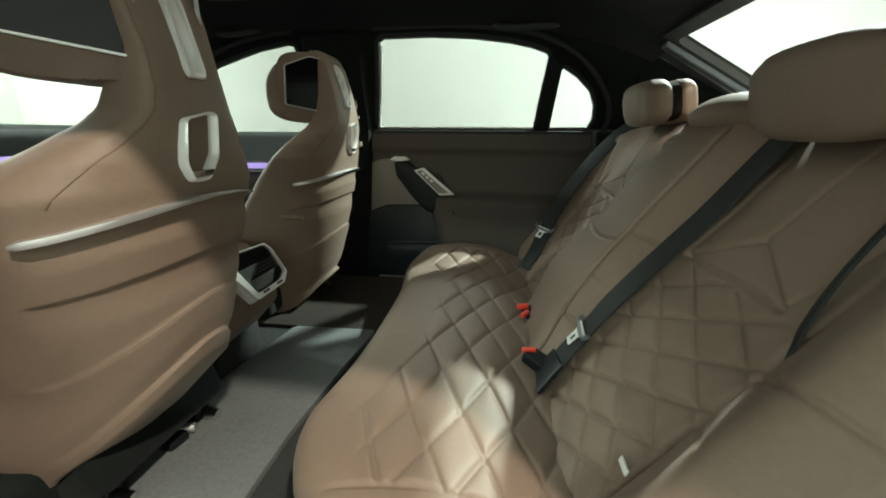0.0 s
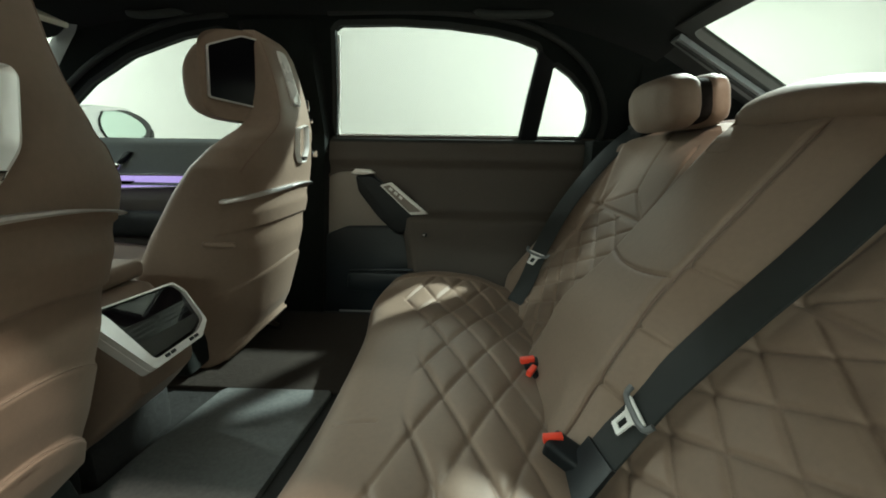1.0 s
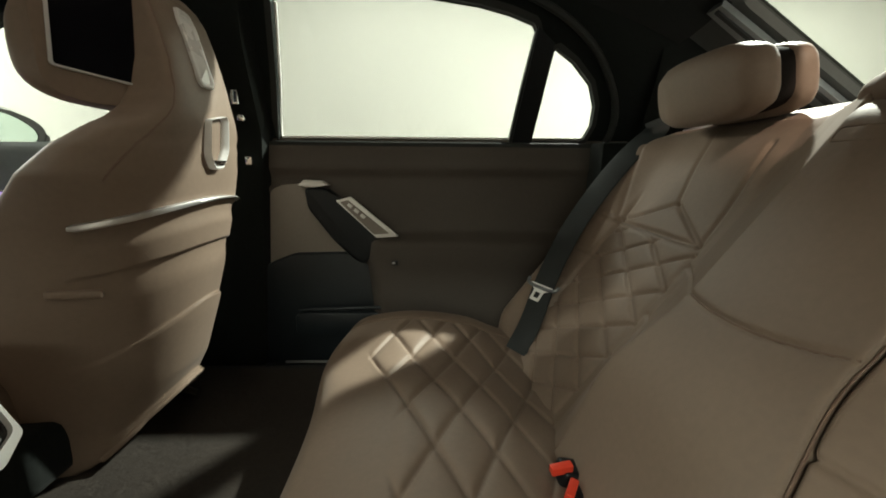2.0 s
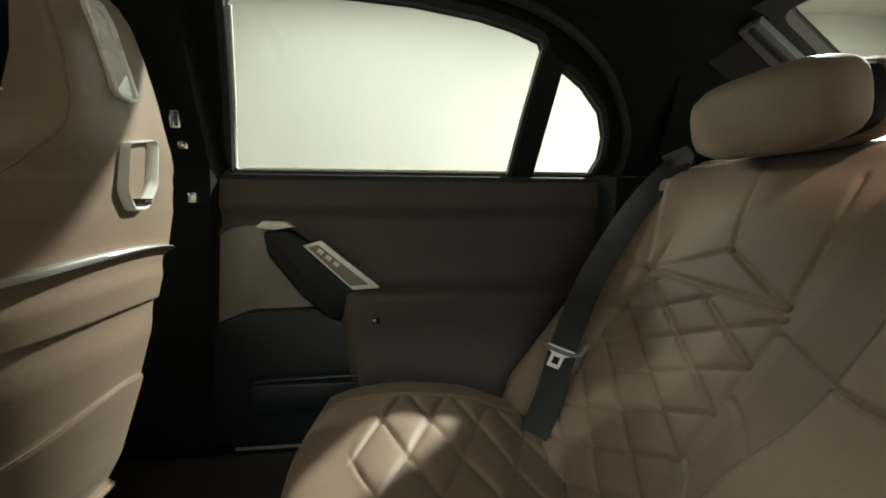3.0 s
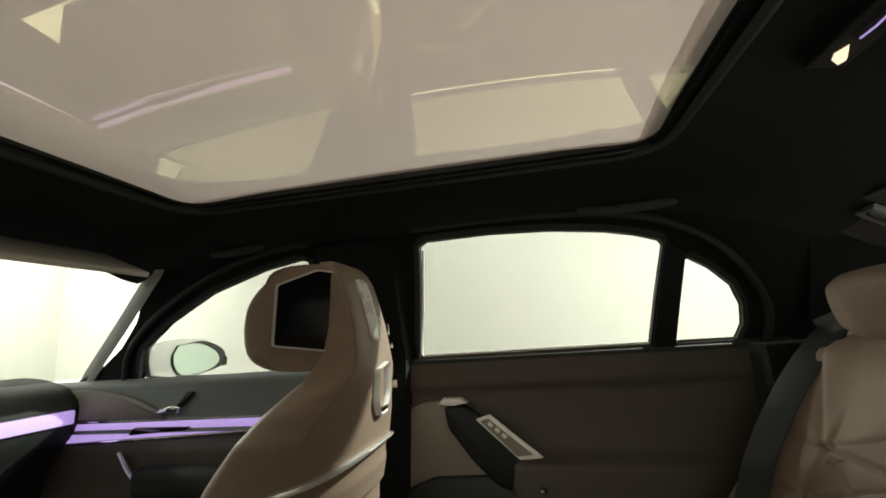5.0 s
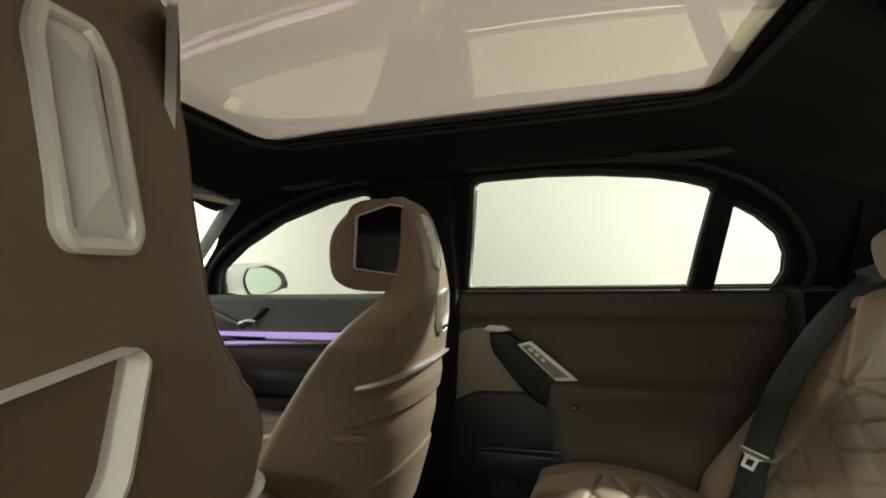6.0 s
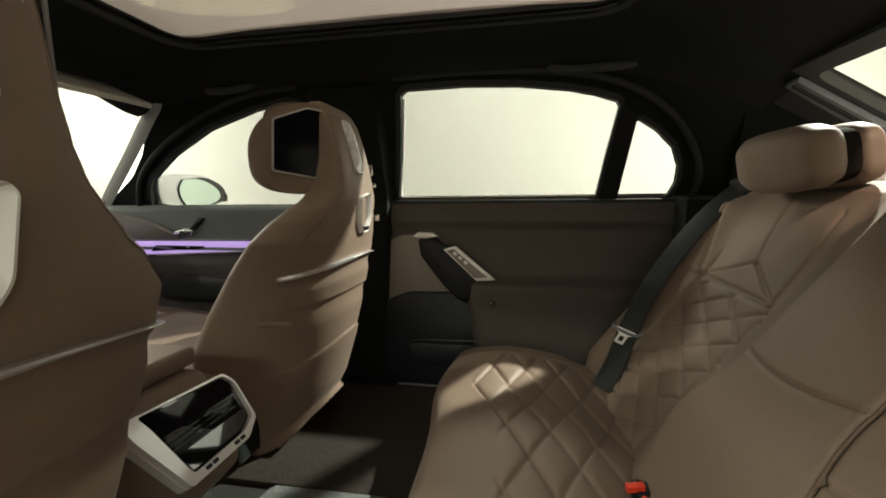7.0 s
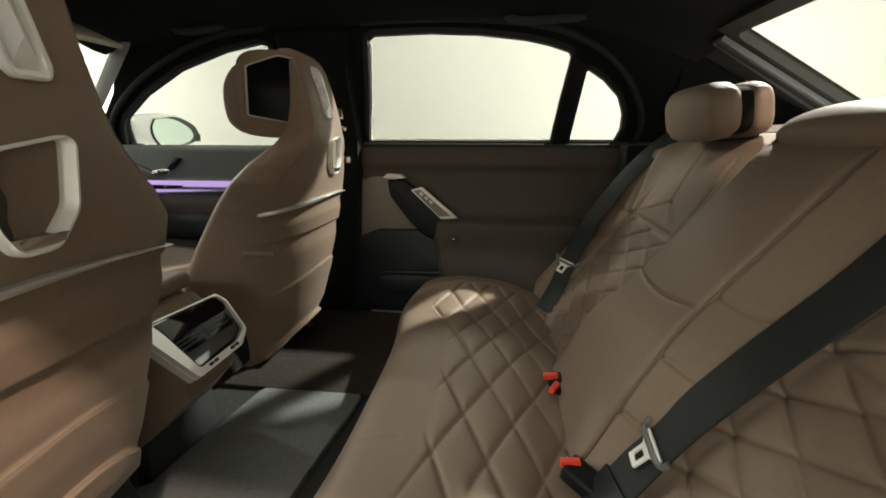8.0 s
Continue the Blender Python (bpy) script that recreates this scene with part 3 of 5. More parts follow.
part("bin_edge", tube(curve_through([(-0.070, 0.762, 0.580), (-0.090, 0.758, 0.545), (-0.095, 0.756, 0.46), (-0.085, 0.758, 0.43)], 10), 0.005, 8), DOOR_BIN, binp)
part("bin_pocket", slab(rounded([(0.03, 0.40), (0.29, 0.40), (0.29, 0.47), (0.03, 0.47)], 0.02), 0.022, door_place(0.018), 0.006), DOOR_BIN, binp)
part("sill_strip", box(0.15, 0.008, 0.006, pose(0.075, 0.735, 0.328), 0.002), SATIN, rear_door, "thin silver strip at the foot of the door")

# ---- front door (closed, far side) ----
front_door = thing("front_door", (-0.7, 0.79, 0.36), "dark grey front door panel with a violet light strip", "car door")
verts, faces = sheet(lambda u, v: Vector((u, 0.800 - 0.020 * smooth(0.95, 0.92, v) - 0.02 * smooth(0.80, 0.76, v) - 0.03 * smooth(0.62, 0.5, v), v)), list(np.linspace(-1.36, -0.24, 50)), list(np.linspace(0.775, 0.942, 24)))
from_lists("door_panel", verts, [f[::-1] for f in faces], TRIM_GREY, front_door, "dark grey leather door panel")
part("door_core", box(1.10, 0.04, 0.64, pose(-0.80, 0.835, 0.595), 0.004), BLACK_PLASTIC, front_door)
verts, faces = sheet(lambda u, v: Vector((u, 0.783 - 0.012 * smooth(0.76, 0.72, v) - 0.03 * smooth(0.62, 0.5, v), v)), list(np.linspace(-1.36, -0.24, 40)), list(np.linspace(0.295, 0.776, 40)))
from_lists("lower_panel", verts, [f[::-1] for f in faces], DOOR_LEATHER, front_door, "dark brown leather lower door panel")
part("light_strip", slab(rounded([(-1.25, 0.745), (-0.30, 0.786), (-0.30, 0.812), (-1.25, 0.806)], 0.006), 0.012, lambda u, v, w: Vector((u, 0.786 - w, v)), 0.003), AMBIENT, front_door, "glowing violet crystal trim strip")
part("strip_rail", tube([(-1.25, 0.772, 0.809), (-0.30, 0.772, 0.815)], 0.0035, 6), CHROME, front_door)
part("strip_rail", tube([(-1.25, 0.768, 0.742), (-0.30, 0.768, 0.783)], 0.0035, 6), CHROME, front_door)
part("switch_recess", slab(rounded([(-0.97, 0.768), (-0.76, 0.780), (-0.74, 0.790), (-0.95, 0.792)], 0.006), 0.008, lambda u, v, w: Vector((u, 0.774 - w, v)), 0.002), GLOSS_BLACK, front_door, "gloss black seat switch field")
hnd = part("opener", slab(rounded([(-0.86, 0.832), (-0.79, 0.830), (-0.775, 0.850), (-0.80, 0.856), (-0.855, 0.845)], 0.006), 0.020, lambda u, v, w: Vector((u, 0.778 - w, v)), 0.004), CHROME, front_door, "chrome door opener")
part("lever", slab(rounded([(-0.80, 0.850), (-0.775, 0.852), (-0.735, 0.892), (-0.758, 0.896)], 0.005), 0.014, lambda u, v, w: Vector((u, 0.780 - w, v)), 0.003), BLACK_PLASTIC, hnd)
part("speaker_cover", slab(rounded(curve_through([(-1.30, 0.820), (-1.30, 0.903), (-1.14, 0.913), (-0.985, 0.890), (-0.870, 0.846), (-0.838, 0.818)], 16), 0.004), 0.018, lambda u, v, w: Vector((u, 0.782 - w, v)), 0.004), SPEAKER, front_door, "grey metal speaker cover")
part("armrest", box(0.55, 0.07, 0.09, pose(-0.62, 0.740, 0.640), 0.03, 4), TRIM_DARK, front_door, "black padded armrest")
part("arm_trim", tube(curve_through([(-0.98, 0.750, 0.72), (-0.90, 0.728, 0.655), (-0.80, 0.712, 0.628)], 10), 0.006, 6), SATIN, front_door)

# outside mirror beyond the front window
om = thing("door_mirror", (-1.0, 0.98, 0.92), "white outside mirror with black base and curved glass", "wing mirror")
MO = curve_through([(0.815, 0.945), (0.803, 1.000), (0.815, 1.045), (0.88, 1.062), (1.05, 1.068), (1.13, 1.050), (1.205, 0.995), (1.200, 0.958), (1.10, 0.932), (0.98, 0.920), (0.815, 0.945)], 40)[:-1]
MG = curve_through([(0.930, 1.043), (0.906, 1.008), (0.915, 0.966), (0.955, 0.934), (1.04, 0.932), (1.13, 0.946), (1.178, 0.972), (1.165, 1.005), (1.10, 1.036), (1.02, 1.050), (0.930, 1.043)], 40)[:-1]
cy, cz = 1.00, 0.99
bm = bmesh.new()
sections = [(-1.13, 0.35), (-1.115, 0.62), (-1.09, 0.80), (-1.05, 0.93), (-1.01, 0.985), (-0.985, 1.0), (-0.970, 0.985), (-0.966, 0.95)]
rings = [[bm.verts.new((x - 0.10 * (y - cy), cy + (y - cy) * k, cz + (z - cz) * k)) for y, z in MO] for x, k in sections]
for a, b in zip(rings, rings[1:]):
    for k in range(len(MO)):
        bm.faces.new((a[k], a[(k + 1) % len(MO)], b[(k + 1) % len(MO)], b[k]))
bm.faces.new(rings[0][::-1])
bm.faces.new(rings[-1])
part("housing", bm, WHITE_PAINT, om)
mp = lambda u, v, w: Vector((-0.966 + w - 0.10 * (u - cy), u, v))
wide = [(y + 0.034 * smooth(1.00, 1.16, y) - 0.002 * smooth(0.97, 0.93, y), z + 0.010 * smooth(0.98, 1.06, y) * smooth(0.96, 1.0, z)) for y, z in MG]
part("rim", ring_frame(scaled(MG, -0.001), scaled(wide, 0.0012), 0.008, mp), GLOSS_BLACK, om, "dark glossy rim, wide at its outer end")
part("indicator", slab(rounded([(1.196, 0.950), (1.226, 0.952), (1.228, 0.985), (1.212, 0.990)], 0.004, 2), 0.010, mp, 0.002), GLOSS_BLACK, om, "small dark indicator lens")
part("mirror_glass", holed_panel(MG, [], 0.006, mp), MIRROR, om, "reflecting mirror glass")
part("base", box(0.10, 0.16, 0.03, pose(-1.03, 0.90, 0.918, 4, 0, 0), 0.010, 3), BLACK_PLASTIC, om)

# ---- dashboard ----
dash = thing("dashboard", (-1.35, 0, 0.36), "black dashboard with a violet light strip", "dashboard")
bm = bmesh.new()
prof = curve_through([(-1.58, 0.96), (-1.40, 0.965), (-1.24, 0.93), (-1.17, 0.87), (-1.19, 0.78), (-1.27, 0.68), (-1.32, 0.50), (-1.42, 0.40)], 26)
rings = [[bm.verts.new((x, y, z)) for x, z in prof] for y in np.linspace(-0.77, 0.77, 12)]
for a, b in zip(rings, rings[1:]):
    for k in range(len(prof) - 1):
        bm.faces.new((a[k], a[k + 1], b[k + 1], b[k]))
part("dash_body", bm, TRIM_DARK, dash)
part("light_strip", box(0.02, 1.50, 0.045, pose(-1.172, 0, 0.835), 0.008), AMBIENT, dash, "violet crystal trim strip")
part("screen", box(0.02, 0.75, 0.15, pose(-1.18, -0.25, 1.00, 0, -12, 0), 0.006), GLOSS_BLACK, dash, "gloss black curved screen")

# ---- sun visor, grab handles, roof lamps ----
for s in (1, -1):
    q = part("sun_visor", box(0.17, 0.42, 0.014, pose(-0.662, s * 0.222, 1.244, 0, 23, s * -2), 0.006, 3), VISOR)
    tagged(q, "pale cloth sun visor folded against the roof", "sun visor", "sun visors")


def grab(x0, x1, side, label):
    g = thing("grab_handle", ((x0 + x1) / 2, side * 0.585, 1.30), label, "grab handle", "roof grab handles")
    pts = curve_through([(x0, side * 0.600, 1.302), (x0 + 0.02, side * 0.575, 1.285), (x0 + 0.06, side * 0.568, 1.279), (x1 - 0.06, side * 0.568, 1.281), (x1 - 0.02, side * 0.575, 1.288), (x1, side * 0.600, 1.304)], 18)
    part("grip", tube(pts, 0.011, 10), HANDLE_LIT_GREY, g)
    for x in (x0, x1):
        part("mount", box(0.045, 0.02, 0.030, pose(x, side * 0.598, 1.302, side * 35, 0, 0), 0.008, 3), HANDLE_LIT_GREY, g)
    return g


grab(-0.54, -0.37, 1, "dark folding grab handle over the front door")
grab(0.47, 0.70, 1, "dark folding grab handle over the rear door")

lampc = thing("reading_lamp", (0.744, 0.08, 1.33), "roof reading lamp unit with two lit facetted lenses", "reading lamp")
part("lamp_base", box(0.05, 0.19, 0.012, pose(0.749, 0.074, 1.344, 0, 9, 0), 0.005, 3), LINING, lampc)
for y, r in ((0.130, 0.011), (0.018, 0.016)):
    bm = bmesh.new()
    bmesh.ops.create_cone(bm, cap_ends=True, segments=4, radius1=r, radius2=0.006, depth=0.012, matrix=pose(0.744, y, 1.330, 180, 0, 0) @ Matrix.Diagonal((0.62, 1.45, 1, 1)))
    part("lens", bm, LAMP_LENS, lampc, "glowing warm facetted lens", smooth=False)
# greyish trim between the lenses; its violet glow is added
part("lamp_trim", tube([(0.747, 0.102, 1.3345), (0.748, 0.080, 1.3335), (0.747, 0.052, 1.3345)], 0.0013, 6), AMBIENT, lampc, "thin lamp trim line with an added violet glow")

# ---- front seats ----
SEAT_Z = [0.42, 0.50, 0.60, 0.70, 0.80, 0.87, 0.91, 0.935, 0.955, 0.975, 1.00, 1.05, 1.10, 1.14, 1.165, 1.178]
SEAT_FRONT = [-0.34, -0.365, -0.345, -0.282, -0.208, -0.158, -0.126, -0.102, -0.084, -0.072, -0.066, -0.062, -0.062, -0.066, -0.072, -0.074]
SEAT_REAR = [-0.090, -0.058, -0.028, -0.004, 0.013, 0.019, 0.021, 0.021, 0.021, 0.020, 0.017, 0.009, -0.004, -0.017, -0.030, -0.042]
SEAT_HALF = [0.150, 0.168, 0.188, 0.202, 0.216, 0.219, 0.200, 0.164, 0.126, 0.102, 0.089, 0.082, 0.080, 0.079, 0.076, 0.066]


TIERS = [0.764, 0.690, 0.612, 0.840, 1.0]


def tier_edges(y):
    """Heights of the three panel edges on the back, which curve down to the sides."""
    q = (y / 0.22) ** 2
    return TIERS[0] - 0.040 * q, TIERS[1] - 0.145 * q, TIERS[2] - 0.250 * q


def seat_xyz(z, ang):
    """A place on the seat back's skin, round its vertical axis; the seat's middle is y = 0."""
    xf, xr, hw = np.interp(z, SEAT_Z, SEAT_FRONT), np.interp(z, SEAT_Z, SEAT_REAR), np.interp(z, SEAT_Z, SEAT_HALF)
    near = TIERS[4] < 1
    hw *= 1 + (TIERS[4] - 1) * (smooth(0.86, 0.94, z) * (1 - 0.8 * smooth(1.03, 1.12, z)) if near else smooth(0.90, 0.98, z))
    if near:
        hw *= 1 + 0.12 * smooth(0.60, 0.46, z)
    c, s = math.cos(ang), math.sin(ang)
    n = (2.2 if c > 0 else 5.0) + 4.0 * smooth(0.92, 1.03, z)
    k = (abs(c) ** n + abs(s) ** n) ** (-1 / n)
    wide = 0.5 + 0.25 * smooth(0.98, 0.88, z)
    xc = xr - wide * (xr - xf)
    a = xr - xc if c > 0 else xc - xf
    x, y = xc + a * c * k, hw * s * k
    if c > 0:
        # pocket panels lap over one another down the seat's back
        inside = smooth(hw * 0.945, hw * 0.90, abs(y))
        e1, e2, e3 = tier_edges(y)
        zs = TIERS[3] - 0.030 * (y / 0.20) ** 2
        x -= inside * 0.0060 * smooth(zs - 0.006, zs - 0.011, z) * smooth(zs - 0.050, zs - 0.020, z)
        x -= inside * 0.0065 * smooth(e1 + 0.0015, e1 - 0.002, z) * smooth(e1 - 0.060, e1 - 0.006, z)
        x += inside * 0.0050 * smooth(e2 + 0.003, e2 - 0.003, z) * smooth(e3 - 0.005, e3 + 0.05, z)
        x += inside * 0.0075 * smooth(e3 + 0.002, e3 - 0.002, z) * smooth(e3 - 0.09, e3 - 0.02, z)
    else:
        # front face hollows between the side bolsters
        x += (0.05 * math.exp(-(y / (0.55 * hw)) ** 2) - 0.022 * math.exp(-((abs(y) - 0.80 * hw) / 0.05) ** 2)) * smooth(0.92, 0.80, z)
    return x, y


def front_seat(at, tiers, panel_y, handle_y):
    TIERS[:] = tiers
    st = thing("front_seat", at, "brown leather front seat seen from behind with silver trim strip", "car seat", "front seats")
    o = lambda x, y, z: Vector((x, y + at[1], z)) + Vector((at[0], 0, 0))
    zs = list(np.arange(0.335, 0.54, 0.006)) + list(np.arange(0.54, 0.84, 0.0026)) + list(np.arange(0.84, 1.178, 0.006)) + [1.178]
    N = 144
    foot = tiers[2] - (0.036 if at[1] < 0 else 0.010)

    def skin(z, ang):
        # the rear shell's foot arches up in the middle
        x, y = seat_xyz(z, ang)
        if math.cos(ang) > 0:
            lift = max(0.0, foot - 0.27 * (y / 0.22) ** 2 - 0.335) * smooth(0.0, 0.5, math.cos(ang))
            z = z + lift * smooth(0.64, 0.335, z)
            x, y = seat_xyz(z, ang)
        return o(x, y, z)
    verts = [skin(z, k * math.tau / N) for z in zs for k in range(N)]
    faces = [(i * N + k, i * N + (k + 1) % N, (i + 1) * N + (k + 1) % N, (i + 1) * N + k) for i in range(len(zs) - 1) for k in range(N)]
    top = len(verts)
    verts += [o(-0.055, 0, 1.184), o(-0.2, 0, 0.38)]
    faces += [((len(zs) - 1) * N + k, (len(zs) - 1) * N + (k + 1) % N, top) for k in range(N)]
    faces += [((k + 1) % N, k, top + 1) for k in range(N)]
    back = from_lists("backrest", verts, faces, LEATHER, st)
    # rolled hem along the foot of the seat by the closed door, and piping along the shoulder
    if at[1] > 0:
        part("hem", tube([skin(0.337, a) for a in np.linspace(-1.0, 1.0, 48)], 0.0055, 8), LEATHER, back)
    for s in (-1, 1):
        line = []
        for z in np.linspace(1.15, 0.86, 40):
            ang = s * np.interp(z, [0.86, 0.93, 0.97, 1.15], [1.02, 0.86, 0.80, 0.84])
            x, y = seat_xyz(z, ang)
            line.append(o(x - 0.0015, y, z))
        part("seam", tube(line, 0.0022, 6), LEATHER_SEAM, back)
    for k in (1, 2):
        line = []
        for ang in np.linspace(-0.86, 0.86, 50):
            z = tier_edges(0.0)[k]
            for _ in range(3):
                x, y = seat_xyz(z, ang)
                z = tier_edges(y)[k]
            line.append(o(x + 0.0004, y, z))
        part("piping", tube(line[3:-3], 0.0011, 6), LEATHER, back)
    # silver strip across the back
    bm = bmesh.new()
    rows = []
    for a in np.linspace(-1.20, 1.10, 56):
        zc = TIERS[3]
        for _ in range(3):
            x, y = seat_xyz(zc, a)
            zc = TIERS[3] - 0.030 * (y / 0.20) ** 2
        h = 0.0060 * (0.14 + 0.86 * smooth(0.85, -0.85, a)) * (0.55 + 0.45 * smooth(-1.20, -1.16, a))
        dx, dy = math.cos(a) * 0.009, math.sin(a) * 0.008
        rows.append([bm.verts.new(o(x + ex * dx - 0.0005, y + ex * dy, zc + ez * h)) for ex, ez in ((0, -1), (1, -0.75), (1.15, 0), (1, 0.75), (0, 1))])
    for r, q in zip(rows, rows[1:]):
        for k in range(4):
            bm.faces.new((r[k], r[k + 1], q[k + 1], q[k]))
    part("trim_strip", bm, SATIN, st, "satin silver strip")

    def back_place(push):
        """(y, z, depth) on the back, depth outwards."""
        return lambda u, v, w: o(np.interp(v, SEAT_Z, SEAT_REAR) - 0.25 * u * u + push + w, u, v)
    # facetted pale panel in the back of the head part
    pw = 1.0 if at[1] > 0 else 0.82
    LP = rounded([(-0.017, 1.146), (0.017, 1.146), (0.025, 1.124), (0.025, 1.028), (0.018, 1.018), (-0.018, 1.018), (-0.025, 1.028), (-0.025, 1.124)], 0.007, 4)
    LP = [(u * pw + panel_y, v) for u, v in LP]
    levels = [(LP, -0.004), (LP, 0.004), (scaled(LP, -0.0028), 0.0058), (scaled(LP, -0.0060), 0.0050), (scaled(LP, -0.0085), 0.0012)]
    bm = bmesh.new()
    fp = back_place(0.0018)
    rings = [[bm.verts.new(fp(u, v, w)) for u, v in ring] for ring, w in levels]
    for r, q in zip(rings, rings[1:]):
        for k in range(len(LP)):
            bm.faces.new((r[k], r[(k + 1) % len(LP)], q[(k + 1) % len(LP)], q[k]))
    panel = part("back_panel", bm, SEAT_SILVER, st, "pale silver facetted panel")
    bm = bmesh.new()
    v = [bm.verts.new(fp(p[0] * pw + panel_y, p[1], p[2])) for p in ((-0.0155, 1.138, 0.0008), (0.0155, 1.138, 0.0008), (0.0168, 1.026, 0.0008), (-0.0168, 1.026, 0.0008), (0.000, 1.116, 0.0085), (0.0015, 1.052, 0.0085))]
    for f in ((0, 1, 4), (1, 2, 5, 4), (2, 3, 5), (3, 0, 4, 5)):
        bm.faces.new([v[i] for i in f])
    part("facet", bm, SEAT_SILVER, panel, smooth=False)
    # loop handle below it
    HO = rounded([(-0.026, 0.962), (0.036, 0.974), (0.042, 0.966), (0.032, 0.908), (0.008, 0.876), (-0.024, 0.875), (-0.038, 0.902)], 0.009, 4)
    HO = [(u + handle_y, v) for u, v in HO]
    # thin at the top and by the neck, wide and bevelled at the outer side and the foot
    HI = [(u - 0.0030, v + 0.0035) for u, v in scaled(HO, -0.0072)]
    HM = [((a[0] + 2 * b[0]) / 3, (a[1] + 2 * b[1]) / 3) for a, b in zip(HI, HO)]
    hp = back_place(-0.003)
    bm = bmesh.new()
    rings = [[bm.verts.new(hp(u, v, w)) for u, v in ring] for ring, w in ((HO, 0.0), (HO, 0.011), (scaled(HO, -0.0014), 0.0145), (HM, 0.0150), (scaled(HI, 0.0010), 0.0085), (HI, 0.0060), (HI, 0.0))]
    for r, q in zip(rings, rings[1:]):
        for k in range(len(HO)):
            bm.faces.new((r[k], r[(k + 1) % len(HO)], q[(k + 1) % len(HO)], q[k]))
    hd = part("handle", bm, SEAT_SILVER, st, "pale silver loop handle")
    part("handle_inset", slab(scaled(HI, 0.0008), 0.0018, hp, 0.0), SEAT_INSET, hd)
    part("hook", slab([(u + handle_y, v) for u, v in rounded([(-0.030, 0.892), (0.018, 0.892), (0.012, 0.882), (-0.022, 0.881)], 0.002)], 0.012, back_place(0.0), 0.002), CHROME, hd, "small chrome hook")
    # head cushion in front of the shell, drawn out a little on the seat by the doorway
    raised = 0.034 if at[1] < 0 else 0.0
    prof = curve_through([(-0.026, 0.974), (-0.070, 0.970), (-0.115, 0.971), (-0.150, 0.978), (-0.174, 0.996), (-0.183, 1.030), (-0.182, 1.075), (-0.172, 1.105), (-0.150, 1.133), (-0.118, 1.155), (-0.085, 1.166), (-0.050, 1.170), (-0.026, 1.160)], 36)
    bm = bmesh.new()
    prof = [(x, z + raised) for x, z in prof]
    cx, cz = -0.13, 1.065 + raised
    rings = []
    for a in np.linspace(-1.5, 1.5, 41):
        y = 0.170 * math.copysign(abs(math.sin(a)) ** 0.5, a)
        k = (1 - (abs(y) / 0.170) ** 6) ** (1 / 6)
        rear = min(-0.022, -0.030 - 1.06 * (abs(y) - 0.076))
        rings.append([bm.verts.new(o(min(rear, cx + (x - cx) * k), y, cz + (z - cz) * k)) for x, z in prof])
    for r, q in zip(rings, rings[1:]):
        for k in range(len(prof)):
            bm.faces.new((r[k], r[(k + 1) % len(prof)], q[(k + 1) % len(prof)], q[k]))
    bm.faces.new(rings[0][::-1])
    bm.faces.new(rings[-1])
    head = part("headrest", bm, LEATHER, st, "brown leather headrest with glossy framed wings behind")
    inner = 0.066 * tiers[4]
    SC = rounded([(0.157, 1.128), (0.106, 1.158), (inner, 1.153), (inner, 1.000), (0.161, 1.020)], 0.006, 3)
    SC = [(u, v + raised) for u, v in SC]
    for s in (-1, 1):
        pl = lambda u, v, w, s=s: o(-0.030 - 1.06 * (u - 0.076) + 0.727 * w, s * (u + 0.686 * w), v)
        part("wing_panel", slab(scaled(SC, -0.002), 0.004, pl, 0.0), SCREEN_BLACK, head, "gloss black panel on the wing")
        part("wing_frame", ring_frame(scaled(SC, -0.0025), scaled(SC, 0.0006), 0.006, pl), SATIN, head, "thin silver frame")
    # seat cushion, side pull tab and rails
    cush = box(0.60, 0.50, 0.17, pose(at[0] - 0.56, at[1], 0.50, 0, 4, 0), 0.055, 5)
    part("cushion", cush, LEATHER, st)
    for s in (-1, 1):
        if s < 0 < at[1]:
            part("side_fold", box(0.070, 0.013, 0.014, pose(at[0] - 0.120, at[1] + s * 0.182, 0.690, 0, 5, s * -24), 0.009, 4), LEATHER, st)
        part("rail", box(0.62, 0.045, 0.045, pose(at[0] - (0.47 if at[1] < 0 else 0.55), at[1] + s * 0.11, FLOOR_Z + 0.02), 0.006), BLACK_PLASTIC, st, "black steel seat rail")
        if s > 0 or at[1] < 0:
            part("rail_end", tube([o(-0.215, s * 0.11, 0.378), o(-0.165, s * 0.11, 0.366), o(-0.125, s * 0.108, 0.358)], 0.013, 10), CHROME, st, "worn metal rail end")
    if at[1] < 0:
        part("rail_end", tube([(-0.215, -0.385, 0.374), (-0.150, -0.345, 0.366), (-0.088, -0.318, 0.360)], 0.010, 12), SATIN, st, "worn metal rail end")
        part("bracket", slab(rounded([(-0.155, 0.352), (-0.118, 0.352), (-0.112, 0.400), (-0.130, 0.432), (-0.150, 0.425)], 0.006, 3), 0.008, lambda u, v, w: Vector((u, -0.342 - w, v)), 0.002), BLACK_PLASTIC, st, "black steel rail bracket")
        part("rail_cover", box(0.15, 0.045, 0.026, pose(-0.165, -0.345, 0.358, 0, 4, -8), 0.008, 3), BLACK_PLASTIC, st, "black rail cover")
        part("bolt", box(0.022, 0.022, 0.020, pose(-0.180, -0.300, 0.384, 0, 12, 20), 0.006, 2), CHROME, st, "bright bolt head")
    part("seat_base", box(0.55, 0.44, 0.10, pose(at[0] - 0.48, at[1], 0.41), 0.02, 3), LINING, st)
    if at[1] < 0:
        part("lower_shell", box(0.10, 0.30, 0.09, pose(at[0] - 0.185, at[1], 0.425, 0, -20, 0), 0.02, 3), LINING, st)
    return st


